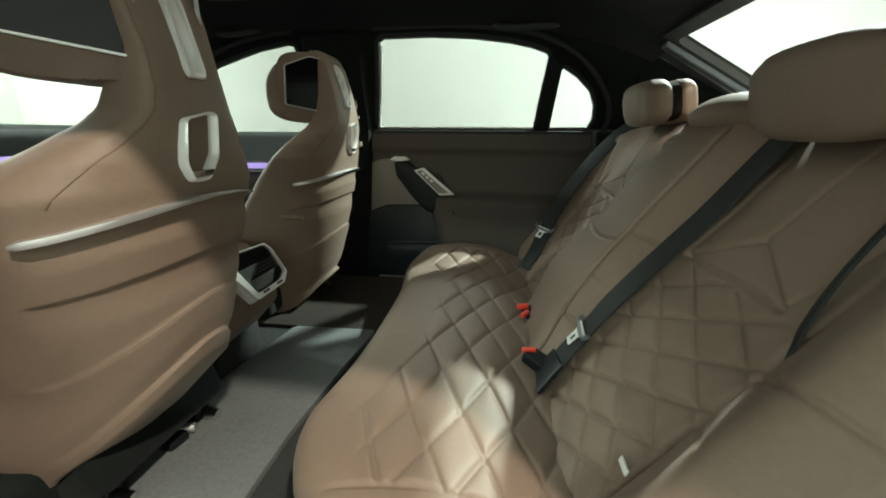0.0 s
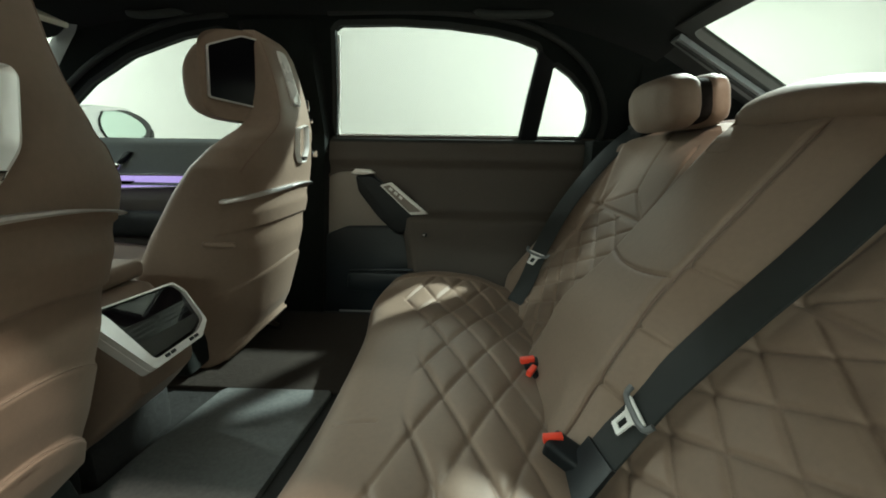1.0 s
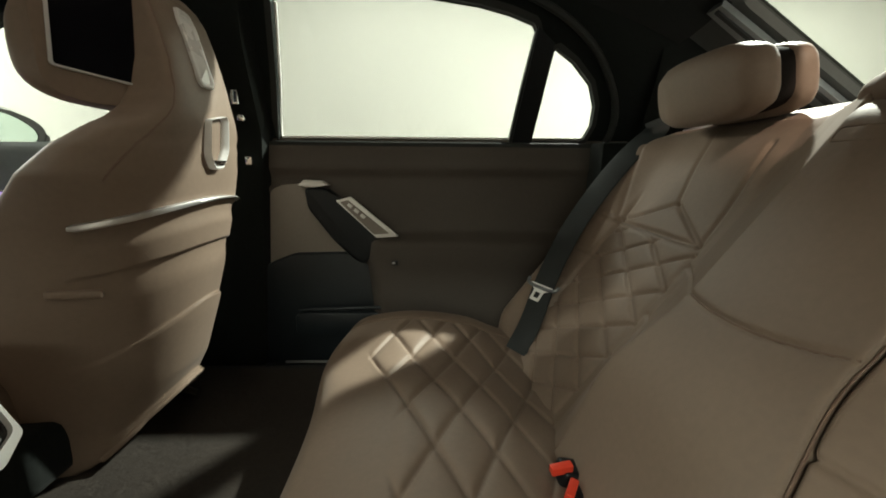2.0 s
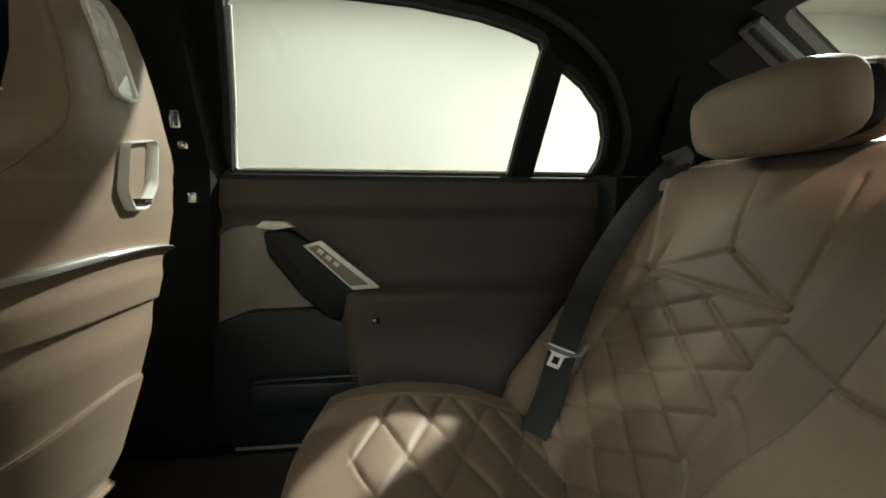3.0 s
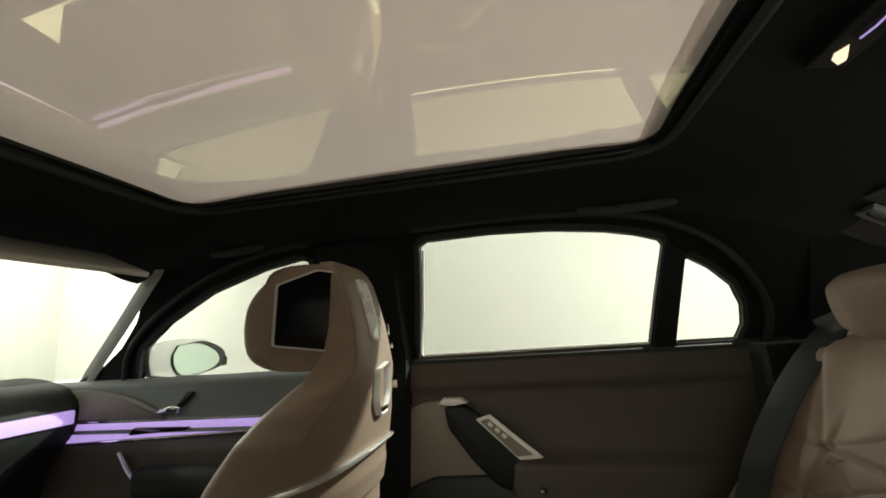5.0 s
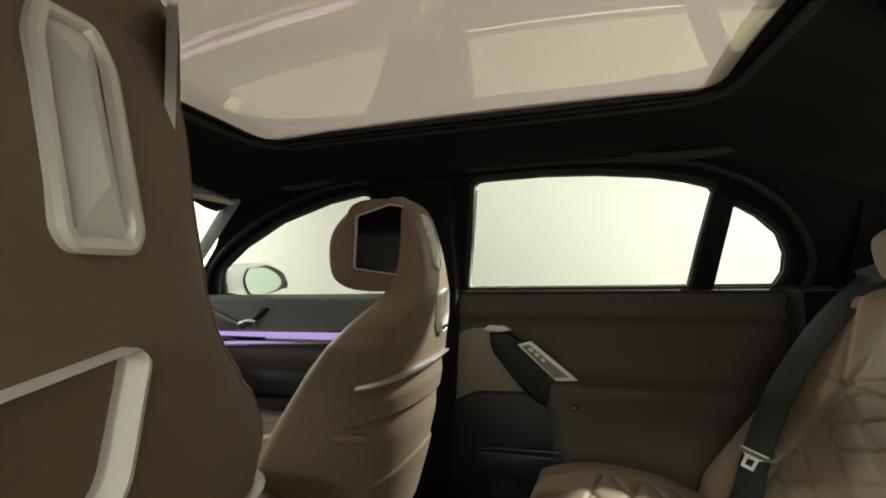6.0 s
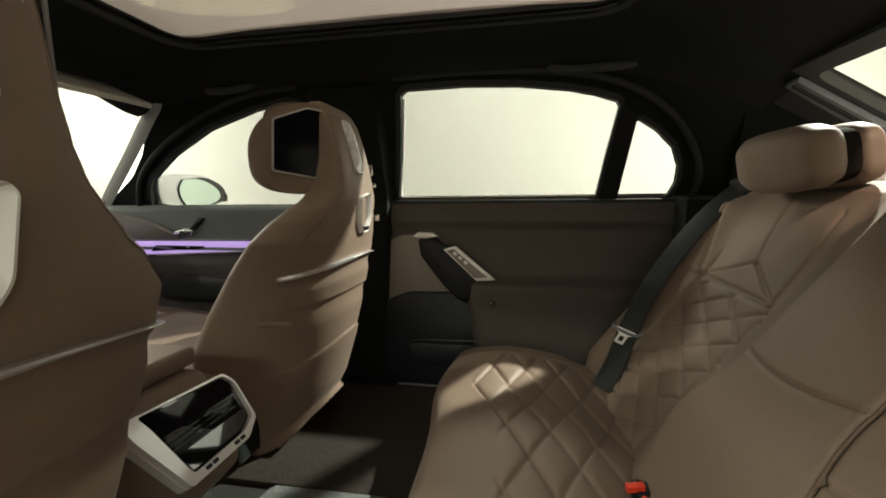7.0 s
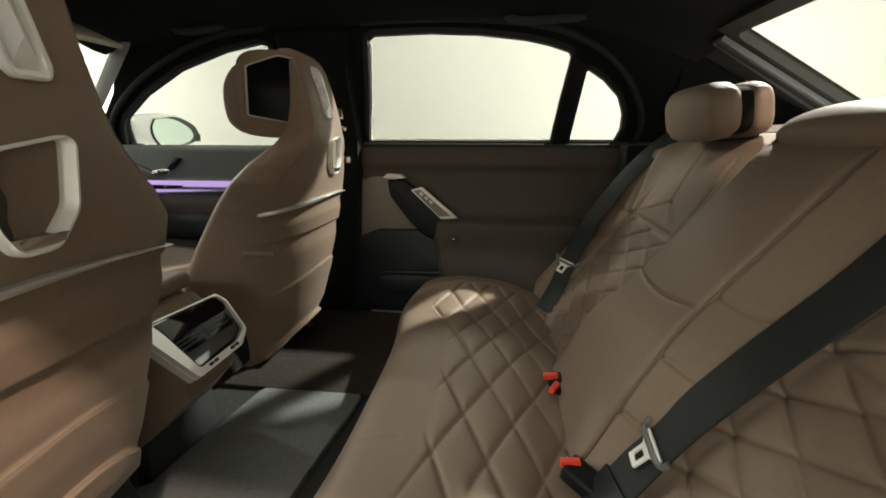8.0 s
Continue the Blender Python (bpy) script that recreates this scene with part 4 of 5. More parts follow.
far_seat = front_seat((0.0, 0.405, FLOOR_Z), (0.742, 0.632, 0.470, 0.824, 1.15), -0.004, -0.004)
near_seat = front_seat((0.056, -0.382, FLOOR_Z), (0.766, 0.694, 0.612, 0.852, 0.87), 0.004, -0.022)

# ---- centre console ----
console = thing("centre_console", (-0.4, -0.03, FLOOR_Z), "brown leather centre console with silver framed rear vent panel", "console")
CY = -0.035
bm = bmesh.new()
sec = [(-0.085, 0.070, 0.500, 0.548), (-0.13, 0.092, 0.455, 0.612), (-0.175, 0.104, 0.410, 0.652), (-0.40, 0.112, 0.36, 0.664), (-0.80, 0.120, 0.36, 0.66), (-1.18, 0.13, 0.36, 0.70)]
rings = []
for x, h, z0, z1 in sec:
    out = rounded([(-h, z0), (h, z0), (h, z1), (-h, z1)], 0.02, 3)
    rings.append([bm.verts.new((x, CY + y, z)) for y, z in out])
for a, b in zip(rings, rings[1:]):
    for k in range(len(a)):
        bm.faces.new((a[k], a[(k + 1) % len(a)], b[(k + 1) % len(a)], b[k]))
bm.faces.new(rings[0])
bm.faces.new(rings[-1][::-1])
part("console_body", bm, LEATHER, console)
part("kick_base", box(0.20, 0.190, 0.13, pose(-0.265, CY, 0.395), 0.01), CARPET, console, "black base of the console")
lid = part("armrest_lid", box(0.42, 0.215, 0.035, pose(-0.395, CY, 0.676, 0, 0, 0), 0.014, 4), LEATHER, console, "brown padded armrest lid")
part("seam", tube([(-0.20, CY - 0.085, 0.693), (-0.58, CY - 0.085, 0.693)], 0.0018, 6), LEATHER_SEAM, lid)
VENT_SLOPE = 0.62


def vent_place(push):
    """(y, distance up the slope, depth): the panel leans forward at its top."""
    c = math.hypot(1, VENT_SLOPE)
    return lambda u, v, w: Vector((-0.056 - VENT_SLOPE * v / c + (w + push) / c, CY + u, 0.552 + v / c + (w + push) * VENT_SLOPE / c))


VO = rounded([(-0.072, 0.0), (0.055, 0.0), (0.092, 0.022), (0.093, 0.095), (0.078, 0.118), (-0.092, 0.128), (-0.110, 0.114), (-0.106, 0.096)], 0.006, 3)
VI = rounded([(-0.060, 0.013), (0.052, 0.0135), (0.0865, 0.029), (0.0895, 0.0935), (0.0755, 0.1145), (-0.088, 0.1250), (-0.082, 0.110), (-0.079, 0.100)], 0.009, 3)
bezel = part("bezel", ring_frame(VI, VO, 0.014, vent_place(-0.006)), BEZEL, console, "pale silver angular frame")
part("bezel_collar", ring_frame(scaled(VO, -0.006), scaled(VO, 0.001), 0.016, vent_place(-0.020)), BEZEL, bezel)
vp = part("vent_panel", slab(scaled(VI, 0.003), 0.006, vent_place(-0.006), 0.0), GLOSS_BLACK, console, "gloss black vent and control panel")


def facet_place(v0, lean, push):
    """A glossy pane in the vent panel that leans a little about the height v0."""
    flat = vent_place(0.0)
    return lambda u, v, w: flat(u, v, push + w + lean * (v - v0))


part("vent_glass", slab(rounded([(-0.068, 0.082), (0.078, 0.078), (0.085, 0.094), (0.073, 0.111), (-0.080, 0.120), (-0.072, 0.104)], 0.003, 2), 0.003, facet_place(0.10, 0.10, 0.001), 0.0), GLOSS_BLACK, vp, "gloss black touch panel")
part("vent_glass", slab(rounded([(-0.056, 0.018), (0.048, 0.020), (0.080, 0.033), (0.082, 0.046), (-0.060, 0.048)], 0.003, 2), 0.003, facet_place(0.033, -0.10, 0.001), 0.0), GLOSS_BLACK, vp, "gloss black touch panel")
for v in (0.056, 0.064, 0.072):
    part("vent_slat", slab(rounded([(-0.070, v), (-0.006, v), (-0.006, v + 0.003), (-0.070, v + 0.003)], 0.001, 1), 0.003, vent_place(0.001), 0.0), VENT_BLACK, vp)
    part("vent_slat", slab(rounded([(0.006, v), (0.070, v), (0.070, v + 0.003), (0.006, v + 0.003)], 0.001, 1), 0.003, vent_place(0.001), 0.0), VENT_BLACK, vp)
for u in (-0.036, -0.022, 0.028, 0.042):
    part("socket", slab(rounded([(u - 0.005, 0.005), (u + 0.005, 0.005), (u + 0.005, 0.011), (u - 0.005, 0.011)], 0.001, 1), 0.002, vent_place(0.008), 0.0), BLACK_PLASTIC, bezel, "small black socket")

# ---- floor mats ----
q = part("floor_mat", slab(rounded([(-0.42, -0.64), (0.108, -0.64), (0.104, -0.40), (0.104, -0.30), (0.124, -0.07), (0.150, 0.172), (-0.112, 0.172), (-0.116, 0.150), (-0.148, -0.050), (-0.160, -0.150), (-0.40, -0.150)], 0.015, 3), 0.014, lambda u, v, w: Vector((u, v, FLOOR_Z - 0.003 + w + 0.003 * math.sin(9 * u + 4 * v))), 0.004, 2), MAT_GREY)
tagged(q, "grey pile floor mat behind the front seats", "floor mat", "floor mats")
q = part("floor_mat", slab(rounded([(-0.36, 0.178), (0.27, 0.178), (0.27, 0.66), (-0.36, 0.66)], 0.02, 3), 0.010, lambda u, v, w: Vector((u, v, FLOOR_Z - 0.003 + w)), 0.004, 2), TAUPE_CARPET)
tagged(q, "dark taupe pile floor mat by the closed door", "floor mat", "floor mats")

# ---- rear bench ----
bench = thing("rear_bench", (0.6, 0, FLOOR_Z), "brown quilted leather rear bench for three with lowered headrests", "car seat")


def cushion_front(y):
    # the end by the open doorway is rounded off in plan
    turn = float(np.interp(-y, [0.38, 0.44, 0.48, 0.523, 0.575, 0.66], [0.0, 0.010, 0.021, 0.038, 0.075, 0.115]))
    return 0.222 - 0.030 * math.exp(-((abs(y) - 0.44) / 0.17) ** 2) + turn


def cushion_point(u, y):
    """u: 0 at the foot of the front, 1 at the crease with the backrest."""
    xf = cushion_front(y)
    prof = ((xf + 0.035, 0.365), (xf + 0.012, 0.405), (xf, 0.445), (xf + 0.008, 0.478), (xf + 0.035, 0.503), (xf + 0.085, 0.517), (xf + 0.17, 0.524), (0.50, 0.510), (0.58, 0.480), (0.68, 0.450))
    t = u * (len(prof) - 1)
    i = min(int(t), len(prof) - 2)
    f = t - i
    a, b = prof[max(0, i - 1)], prof[i]
    c, d = prof[i + 1], prof[min(len(prof) - 1, i + 2)]
    h = lambda k: 0.5 * (2 * b[k] + (c[k] - a[k]) * f + (2 * a[k] - 5 * b[k] + 4 * c[k] - d[k]) * f * f + (3 * b[k] - a[k] - 3 * c[k] + d[k]) * f ** 3)
    return h(0), h(1)


def cushion_place(u, y):
    ay = abs(y)
    yy = min(ay, 0.655)
    x, z = cushion_point(u, math.copysign(yy, y))
    top = smooth(0.30, 0.55, u)
    # dished seats, raised outer rolls
    z += top * (-0.012 * math.exp(-((yy - 0.37) / 0.12) ** 2) + 0.004 * math.exp(-((yy - 0.60) / 0.05) ** 2))
    h = 0.0
    front_edge = 0.372 - 0.075 * math.exp(-((yy - 0.40) / 0.13) ** 2)
    inside = smooth(front_edge - 0.012, front_edge + 0.014, x) * smooth(0.562, 0.548, yy)
    if inside > 0:
        h += inside * quilt(x - 0.464, yy, 0.0415, 0.0960, 0.0042, 0.0036, 0.0042)
    h += groove(abs(yy - 0.560), 0.004, 0.0055) * top
    if y < 0:
        h += groove(seg_dist(x, y, (0.262, -0.160), (0.325, -0.166)), 0.0035, 0.0035)
    z += h * top if u > 0.3 else 0
    # rounded outer ends
    roll = smooth(0.585, 0.665, ay)
    z -= 0.030 * roll ** 2 * top
    if ay > 0.655:
        z = z + (0.37 - z) * min(1, (ay - 0.655) / 0.02)
        ay = 0.655 + 0.35 * (ay - 0.655)
    return Vector((x, math.copysign(ay, y) if y else 0.0, z))


ys = [-0.675, -0.668, -0.661] + list(np.arange(-0.655, 0.6551, 0.0026)) + [0.661, 0.668, 0.675]
us = list(np.linspace(0, 0.3, 12, endpoint=False)) + list(np.linspace(0.3, 1.0, 190))
verts, faces = sheet(cushion_place, us, ys)
seat_cushion = from_lists("seat_cushion", verts, [f[::-1] for f in faces], LEATHER, bench, "diamond quilted brown leather cushion")
part("bench_base", box(0.40, 1.28, 0.12, pose(0.47, 0, 0.385), 0.02), CARPET, bench, "black carpeted bench base")

BACK_N = Vector((-0.796, 0.0, 0.605))


def back_base(z):
    """x of the plain backrest plane at a height; its top rolls backwards."""
    x = 0.622 + 0.76 * (z - 0.46)
    return x


TRI = [(0.545, 0.765), (0.396, 0.818), (0.252, 0.760)]
UPPER = [((0.545, 0.765), (0.640, 0.965)), ((0.396, 0.818), (0.450, 0.955)), ((0.252, 0.760), (0.275, 0.92))]


def back_height(y, z, near=False):
    h = 0.0
    # the quilting runs in under the wide belt by the doorway, and its triangle sits further in
    shift, inner = (-0.004, 0.200) if near else (0.0, 0.241)
    yt = 0.252 + (y - 0.226) * 1.20 if near else y
    zt = z + 0.015 if near else z
    # rolls beside the quilted middle
    h += 0.050 * math.exp(-((y - 0.622) / 0.062) ** 2) * smooth(0.985, 0.90, z) * smooth(0.40, 0.50, z)
    h += float(np.interp(y, [0.10, 0.165, 0.215, 0.24], [0.060, 0.028, 0.006, 0.0])) * (0.45 + 0.55 * smooth(0.45, 0.60, z))
    h += 0.010 * smooth(0.80, 0.90, z) * smooth(0.20, 0.30, y) * smooth(0.60, 0.5, y)
    inside = smooth(inner - 0.006, inner + 0.006, y) * smooth(0.535, 0.523, y)
    edge = np.interp(yt, [0.252, 0.545], [0.760, 0.765]) - 0.004 - (zt - z)
    if z < edge and inside > 0:
        h += inside * smooth(edge, edge - 0.01, z) * quilt(y - 0.376 - shift, (z - 0.574) * 1.256, 0.0665, 0.0361, 0.0036, 0.0032, 0.0046)
    for a, b in ((TRI[0], TRI[1]), (TRI[1], TRI[2]), (TRI[2], TRI[0])):
        h += groove(seg_dist(yt, zt, a, b), 0.0034, 0.0062)
    for a, b in UPPER:
        h += groove(seg_dist(yt, zt, a, b), 0.0050, 0.0042)
    if not near:
        h += groove(abs(y - 0.243), 0.006, 0.0015) * smooth(0.78, 0.75, z)
    h += groove(abs(y - 0.533), 0.0055, 0.007 + 0.016 * smooth(0.66, 0.56, z)) * smooth(0.84, 0.78, z)
    # pleats over the inner roll, and few over the outer one
    for zp in (0.555, 0.632, 0.721) if near else (0.540, 0.612, 0.690):
        if y < inner:
            h += groove(abs(z - zp - (0.14 if near else 0.30) * (y - 0.10)), 0.0026, 0.0060 if near else 0.0045)
        if y > 0.533 and near and zp > 0.7:
            h += groove(abs(z - 0.700 - 0.15 * (y - 0.59)), 0.0030, 0.0050) * smooth(0.690, 0.66, y)
        elif y > 0.533:
            h += groove(abs(z - zp - 0.075 + 0.10 * (y - 0.53)), 0.004, 0.003) * smooth(0.62, 0.59, y)
    return h


def back_place(side):
    def place(z, y):
        h = back_height(y, min(z, 0.985), side < 0)
        roll = max(0.0, z - 0.945)
        p = Vector((back_base(min(z, 0.985)), y, min(z, 0.985)))
        p += BACK_N * (h - (0.05 if y < 0.10445 else 0.003 * smooth(0.109, 0.1045, y) ** 2))
        p.z -= 0.6 * roll ** 1.3
        p.x += 1.0 * max(0, z - 0.960)
        end = smooth(0.680, 0.735, y)
        p.x += 0.11 * end ** 1.5
        p.y += (0.004 + 0.035 * smooth(0.69, 0.56, z)) * smooth(0.24, 0.10, y)
        p.y *= side
        return p
    return place


zs = list(np.arange(0.425, 1.040, 0.0026))
for side, lab in ((1, "quilted brown leather backrest by the closed door"), (-1, "quilted brown leather backrest by the open doorway")):
    yb = [0.1044, 0.1045, 0.106, 0.108] + list(np.arange(0.111, 0.7351, 0.0026))
    verts, faces = sheet(back_place(side), zs, yb)
    from_lists("backrest", verts, faces if side < 0 else [f[::-1] for f in faces], LEATHER, bench, lab)


def middle_place(z, y):
    a = abs(y)
    end = smooth(0.096, 0.1008, a)
    h = 0.064 - 0.003 * end ** 2 + 0.004 * math.cos(y / 0.12 * 1.4)
    h *= (1 - 0.4 * smooth(0.90, 0.97, z)) * (0.45 + 0.55 * smooth(0.45, 0.60, z))
    h -= 0.05 if a > 0.10095 else 0.0
    seam = 0.682 + 0.012 * (y / 0.10) ** 2 - 0.004 * y / 0.10
    h += groove(abs(z - seam), 0.0024, 0.0045)
    h += groove(abs(z - 0.935), 0.004, 0.003) * (1 - end)
    p = Vector((back_base(min(z, 0.985)), y * (1.04 + 0.34 * smooth(0.69, 0.56, z)), min(z, 0.985))) + BACK_N * h
    roll = max(0.0, z - 0.945)
    p.z -= 0.6 * roll ** 1.3
    p.x += 1.0 * max(0, z - 0.960)
    return p


MID_Y = [0.1010, 0.1009, 0.0995, 0.0975, 0.094]
verts, faces = sheet(middle_place, zs, [-y for y in MID_Y] + list(np.arange(-0.090, 0.0901, 0.004)) + MID_Y[::-1])
middle = from_lists("middle_backrest", verts, faces, LEATHER, bench, "plain raised leather middle backrest")
for s in (-1, 1):
    line = []
    for z in np.arange(0.46, 0.975, 0.012):
        p, q = middle_place(z, s * 0.0995), back_place(s)(z, 0.1062)
        line.append((p + q) * 0.5 - BACK_N * 0.0016)
    part("seam", tube(line, 0.0013, 6), LEATHER_SEAM, middle, "dark seam beside the middle backrest")
line = [middle_place(0.682 + 0.012 * (y / 0.10) ** 2 - 0.004 * y / 0.10, y) for y in np.linspace(-0.099, 0.099, 24)]
part("seam", tube([p + BACK_N * 0.0006 for p in line], 0.0015, 6), LEATHER_SEAM, middle, "brown cross seam")
TAB = rounded([(0.026, 0.874), (0.094, 0.874), (0.094, 0.893), (0.026, 0.893)], 0.006, 3)
part("pull_tab", ring_frame(scaled(TAB, -0.0022), TAB, 0.0010, lambda u, v, w: Vector((back_base(v), u, v)) + BACK_N * (0.0670 + w)), LEATHER, middle, "small stitched leather tab")


bm = bmesh.new()
for a in (-0.68, 0.68):
    for x, z in ((0.66, 0.42), (1.075, 0.955), (1.16, 0.955), (1.16, 0.42)):
        bm.verts.new((x, a, z))
bm.verts.ensure_lookup_table()
for f in ((0, 1, 2, 3), (7, 6, 5, 4), (0, 4, 5, 1), (1, 5, 6, 2), (2, 6, 7, 3), (3, 7, 4, 0)):
    bm.faces.new([bm.verts[k] for k in f])
part("back_core", bm, BLACK_PLASTIC, bench, smooth=False)
for s in (-1, 1):
    part("side_filler", box(0.36, 0.10, 0.58, pose(1.04, s * 0.745, 0.66), 0.01), LINING, bench)


def pillow(name, cx, cy, cz, half_x, half_y, half_z, tilt, label, n=3.0, material=LEATHER):
    """A soft padded head pillow."""
    bm = bmesh.new()
    m = pose(cx, cy, cz, 0, tilt, 0)
    NU, NV = 40, 24
    rows = []
    for i in range(1, NV):
        b = -math.pi / 2 + math.pi * i / NV
        row = []
        for k in range(NU):
            a = k * math.tau / NU
            d = Vector((math.cos(b) * math.cos(a), math.sin(b), math.cos(b) * math.sin(a)))
            kk = (abs(d.x) ** n + abs(d.y) ** n + abs(d.z) ** n) ** (-1 / n)
            p = Vector((d.x * kk * half_x, d.y * kk * half_y, d.z * kk * half_z))
            p.x -= 0.006 * math.exp(-((abs(p.y) - half_y * 0.72) / 0.006) ** 2) * (-1 if p.x < 0 else 1)
            row.append(bm.verts.new(m @ p))
        rows.append(row)
    for r, q in zip(rows, rows[1:]):
        for k in range(NU):
            bm.faces.new((r[k], r[(k + 1) % NU], q[(k + 1) % NU], q[k]))
    bm.faces.new(rows[0][::-1])
    bm.faces.new(rows[-1])
    return part(name, bm, material, bench, label)


for hy, hz, hx, lab in ((0.392, 1.026, 0.928, "rounded brown leather headrest pillow by the closed door"), (-0.352, 1.000, 0.916, "rounded brown leather headrest pillow by the open doorway")):
    hr = pillow("headrest", hx, hy, hz, 0.044, 0.134, 0.063, -10, lab, 3.4)
    pillow("headrest_body", hx + 0.072, hy + 0.003, hz + 0.004, 0.031, 0.131, 0.060, -10, "brown leather headrest body behind the pillow", 3.6)
    pillow("headrest_core", hx + 0.040, hy + 0.002, hz + 0.002, 0.045, 0.124, 0.052, -10, "dark band between pillow and body", 4.0, DARK_BAND)
mid_head = pillow("headrest", 0.998, -0.012, 0.972, 0.085, 0.178, 0.053, 8, "low brown leather middle headrest", 1.9)

# ---- seat belts ----


def webbing(points, width, across, thick=0.0016):
    """A flat belt along points, lying in the plane whose normal is across."""
    bm = bmesh.new()
    rows = []
    for i, p in enumerate(points):
        p = Vector(p)
        d = Vector(points[min(i + 1, len(points) - 1)]) - Vector(points[max(0, i - 1)])
        a = Vector(across).cross(d).normalized()
        a = (a - d.normalized() * a.dot(d.normalized())).normalized()
        n = d.cross(a).normalized()
        rows.append([bm.verts.new(p + a * (sx * width / 2) + n * (sn * thick)) for sx, sn in ((-1, -1), (-1, 1), (-0.9, 1.5), (0.9, 1.5), (1, 1), (1, -1))])
    for r, q in zip(rows, rows[1:]):
        for k in range(6):
            bm.faces.new((r[k], r[(k + 1) % 6], q[(k + 1) % 6], q[k]))
    bm.faces.new(rows[0][::-1])
    bm.faces.new(rows[-1])
    return bm


def tongue(parent, at, turn, grow=1.0):
    """The metal tongue with its slot, and the loop that holds the webbing."""
    base = pose(*at) @ turn @ Matrix.Scale(grow, 4)
    pl = lambda u, v, w: base @ Vector((u, v, w))
    out = rounded([(-0.012, -0.030), (0.012, -0.030), (0.013, -0.004), (0.028, 0.004), (0.028, 0.012), (-0.028, 0.012), (-0.028, 0.004), (-0.013, -0.004)], 0.002, 2)
    hole = rounded([(-0.007, -0.023), (0.007, -0.023), (0.007, -0.008), (-0.007, -0.008)], 0.001, 1)
    part("tongue", holed_panel(out, [hole], 0.003, pl), PALE_SILVER, parent, "slotted metal belt tongue", smooth=False)
    bar = [(base @ Vector((u, v, 0.003))) for u, v in curve_through([(-0.040, 0.020), (-0.036, 0.008), (-0.018, 0.004), (0.0, 0.004), (0.018, 0.004), (0.036, 0.008), (0.040, 0.020)], 16)]
    part("tongue_guide", tube(bar, 0.0042, 8), GUIDE_GREY, parent, "grey plastic belt guide bar")


def on_back(y, z, lift):
    p = Vector((back_base(z), y, z)) + BACK_N * lift
    return tuple(p)


mb = thing("seat_belt", (0.7, -0.18, 0.50), "dark grey belt lying across the inner backrest roll", "seat belt", "rear seat belts")
pts = curve_through([on_back(-0.226, 0.455, 0.020), on_back(-0.217, 0.52, 0.022), on_back(-0.210, 0.60, 0.026), on_back(-0.214, 0.70, 0.026), on_back(-0.222, 0.80, 0.024), on_back(-0.224, 0.90, 0.026), on_back(-0.220, 0.985, 0.022)], 24)
part("webbing", webbing(pts, 0.070, BACK_N), BELT, mb)
part("sleeve", webbing([Vector(on_back(-0.228, 0.452, 0.0235)), Vector(on_back(-0.224, 0.480, 0.0250)), Vector(on_back(-0.219, 0.508, 0.0255))], 0.076, BACK_N, 0.003), BLACK_PLASTIC, mb, "black sleeve at the foot of the belt")
TURN_BACK = Matrix(((0.0, 0.605, -0.796, 0), (-1.0, 0.0, 0.0, 0), (0.0, 0.796, 0.605, 0), (0, 0, 0, 1)))
tongue(mb, on_back(-0.216, 0.560, 0.031), TURN_BACK @ pose(0, 0, 0, 0, 0, -6))
fb = thing("seat_belt", (0.7, 0.56, 0.50), "dark grey belt hanging down the outer backrest roll", "seat belt", "rear seat belts")
pts = curve_through([on_back(0.485, 0.462, 0.016), on_back(0.508, 0.52, 0.024), on_back(0.545, 0.60, 0.046), on_back(0.582, 0.70, 0.062), on_back(0.606, 0.80, 0.064), on_back(0.622, 0.88, 0.056), on_back(0.642, 0.955, 0.036), (0.992, 0.690, 1.005)], 30)
part("webbing", webbing(pts, 0.054, Vector((-0.62, -0.62, 0.48))), BELT, fb)
nb = thing("seat_belt", (0.85, -0.49, 0.75), "dark grey belt tucked beside the outer backrest roll by the doorway", "seat belt", "rear seat belts")
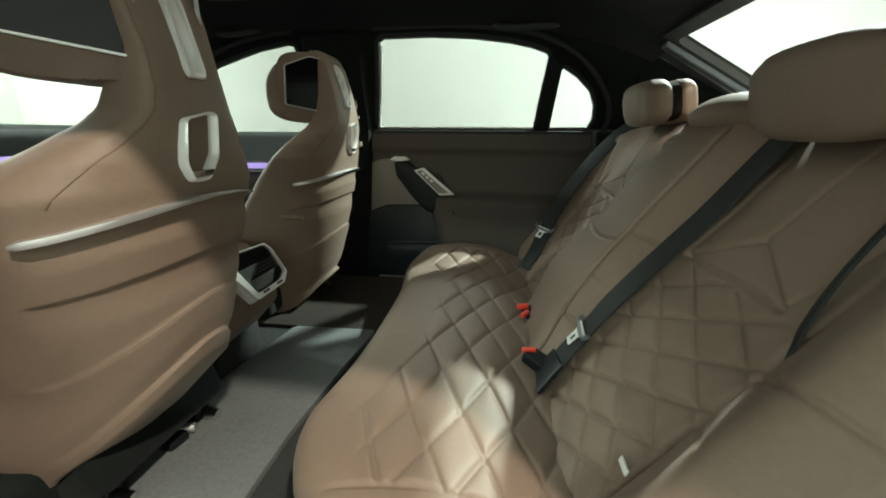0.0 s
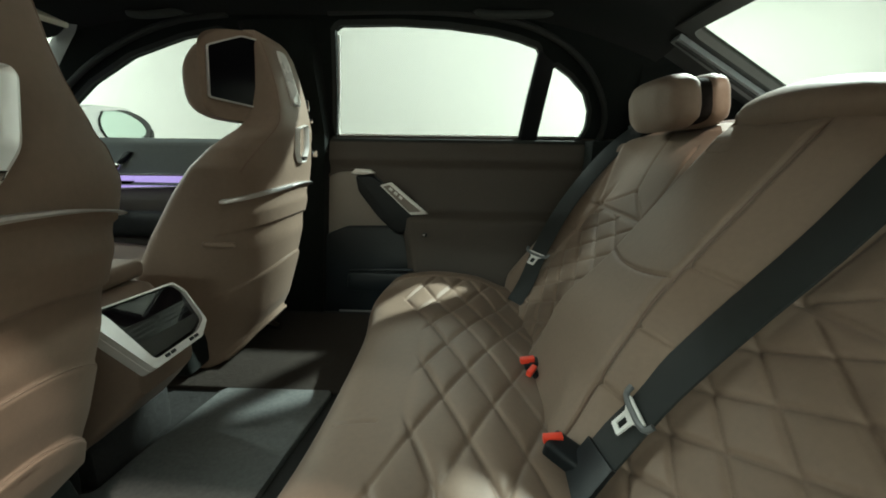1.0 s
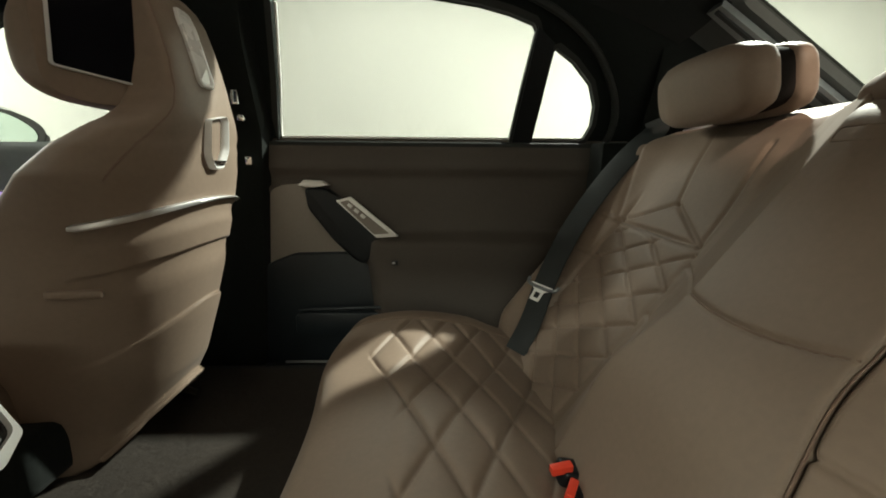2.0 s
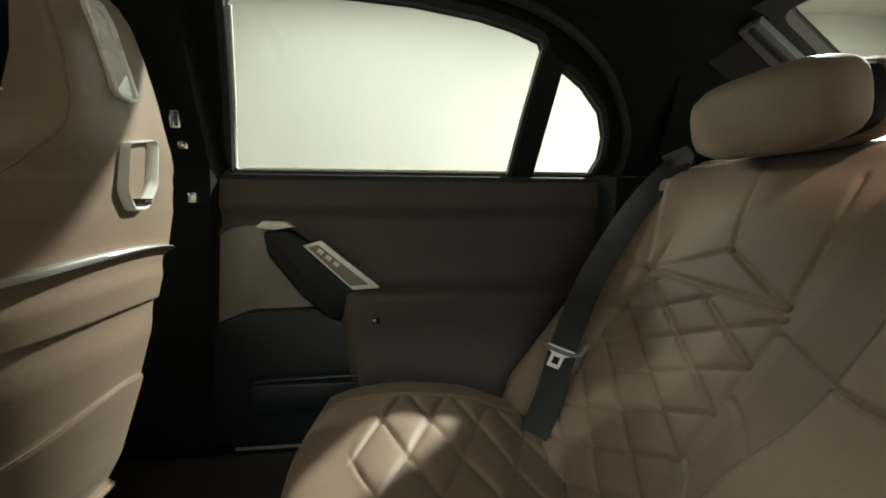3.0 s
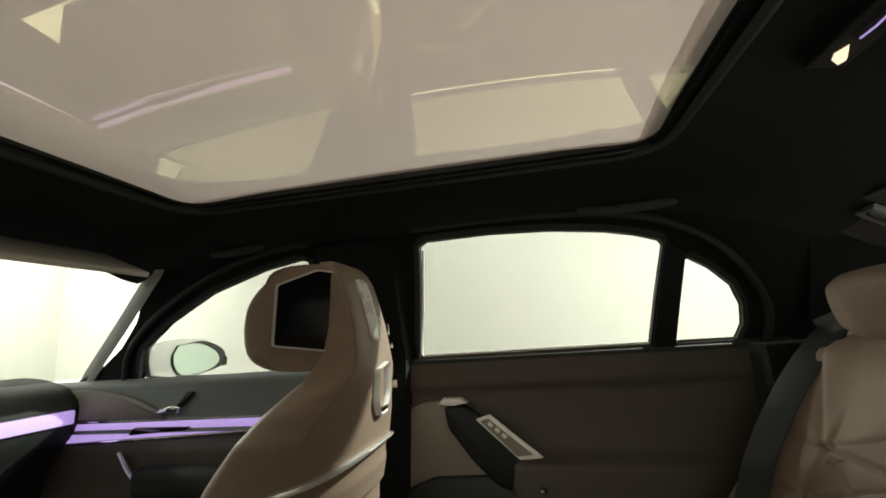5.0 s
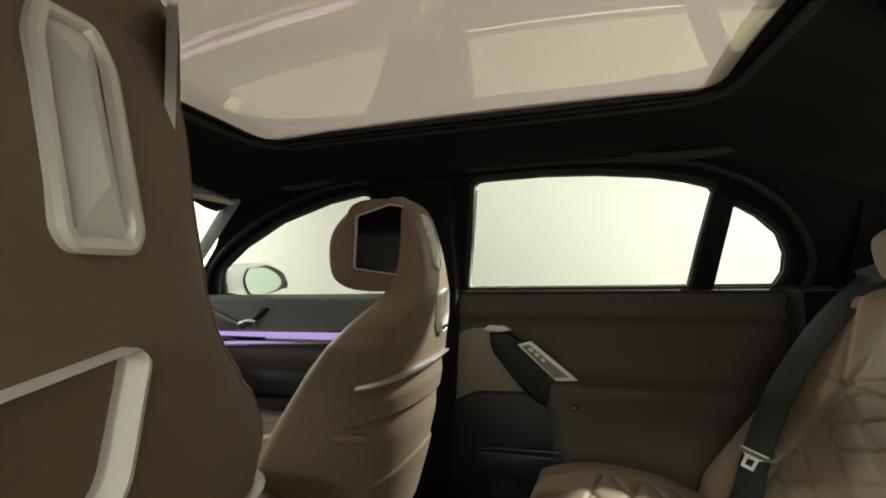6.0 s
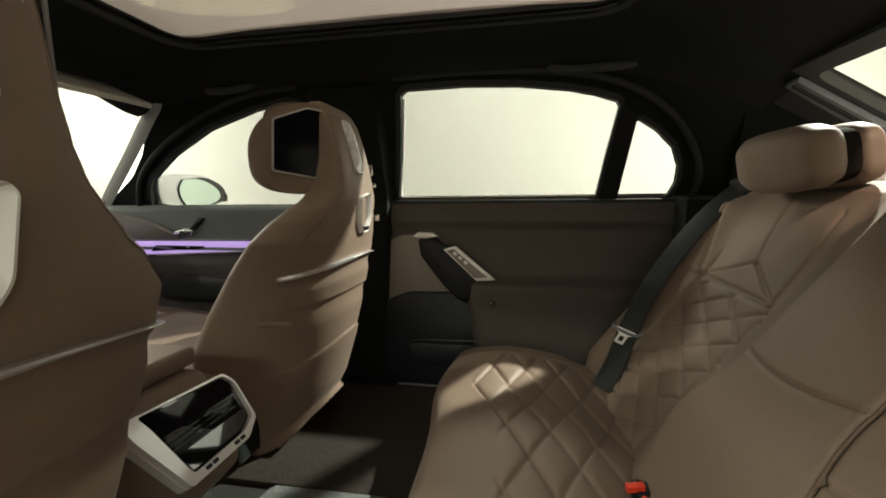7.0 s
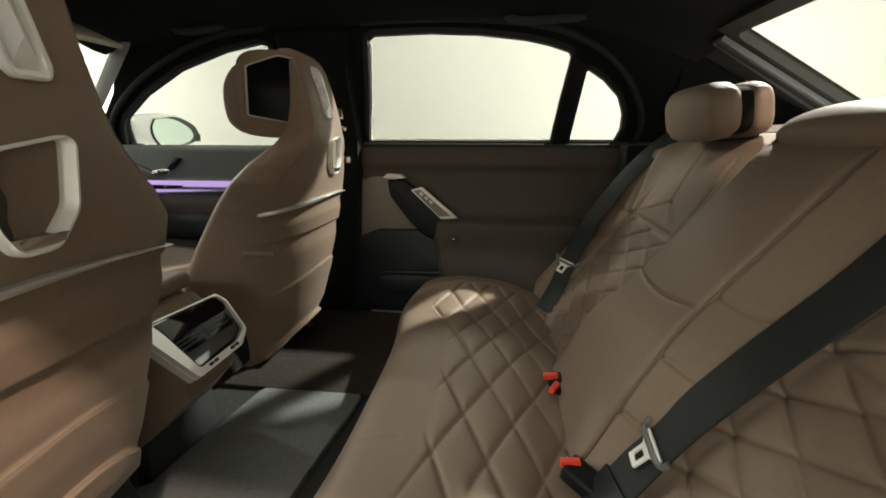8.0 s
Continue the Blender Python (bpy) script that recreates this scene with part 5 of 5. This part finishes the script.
pts = curve_through([on_back(-0.540, 0.700, -0.006), on_back(-0.524, 0.75, 0.010), on_back(-0.512, 0.81, 0.020), on_back(-0.508, 0.88, 0.026), on_back(-0.520, 0.950, 0.030), (0.985, -0.62, 1.000), (0.995, -0.72, 1.02)], 26)
part("webbing", webbing(pts, 0.030, Vector((-0.70, 0.55, 0.46))), BELT, nb)
belt_up = Vector((0.060, 0.038, 0.080)).normalized()
belt_out = Vector((-0.62, -0.62, 0.48))
belt_out = (belt_out - belt_up * belt_out.dot(belt_up)).normalized()
belt_side = belt_up.cross(belt_out)
TURN_FAR = Matrix((belt_side, belt_up, belt_out)).transposed().to_4x4()
tongue(fb, Vector(on_back(0.534, 0.575, 0.042)) + belt_out * 0.006, TURN_FAR, 1.0)


def buckle(at, button, turn, size, body, label, yaw=None):
    """A red button at the end of a black housing that is sunk in the crease."""
    b = thing("belt_buckle", at, label, "belt buckle", "rear belt buckles")
    part("housing", box(*size, pose(*body, 6, 14, turn * 0.4 if yaw is None else yaw), 0.008, 3), BLACK_PLASTIC, b)
    part("button", box(0.034 if not turn else 0.029, 0.011, 0.012, pose(*button, 10, -4, turn), 0.002, 2), RED, b, "bright red release button")
    return b


buckle((0.60, 0.070, 0.480), (0.585, 0.070, 0.503), 10, (0.070, 0.034, 0.026), (0.618, 0.082, 0.482), "black belt buckle with red button, lying in the crease")
buckle((0.60, 0.045, 0.470), (0.590, 0.043, 0.494), 58, (0.065, 0.036, 0.028), (0.625, 0.054, 0.470), "black belt buckle with red button, turned aside")
buckle((0.60, -0.170, 0.470), (0.586, -0.170, 0.506), 3, (0.095, 0.040, 0.030), (0.618, -0.192, 0.484), "black belt buckle with red button beside the wide belt", -38)
q = part("anchor_cover", box(0.014, 0.008, 0.010, pose(0.640, 0.49, 0.482), 0.002), PALE_SILVER)
tagged(q, "small pale child seat anchor cover in the crease", "anchor cover", "anchor covers")
q = part("fabric_label", box(0.003, 0.026, 0.009, pose(0.674, -0.526, 0.556, 0, 22, 0), 0.001), PALE_SILVER)
tagged(q, "small white cloth label sewn on the quilted backrest", "label")
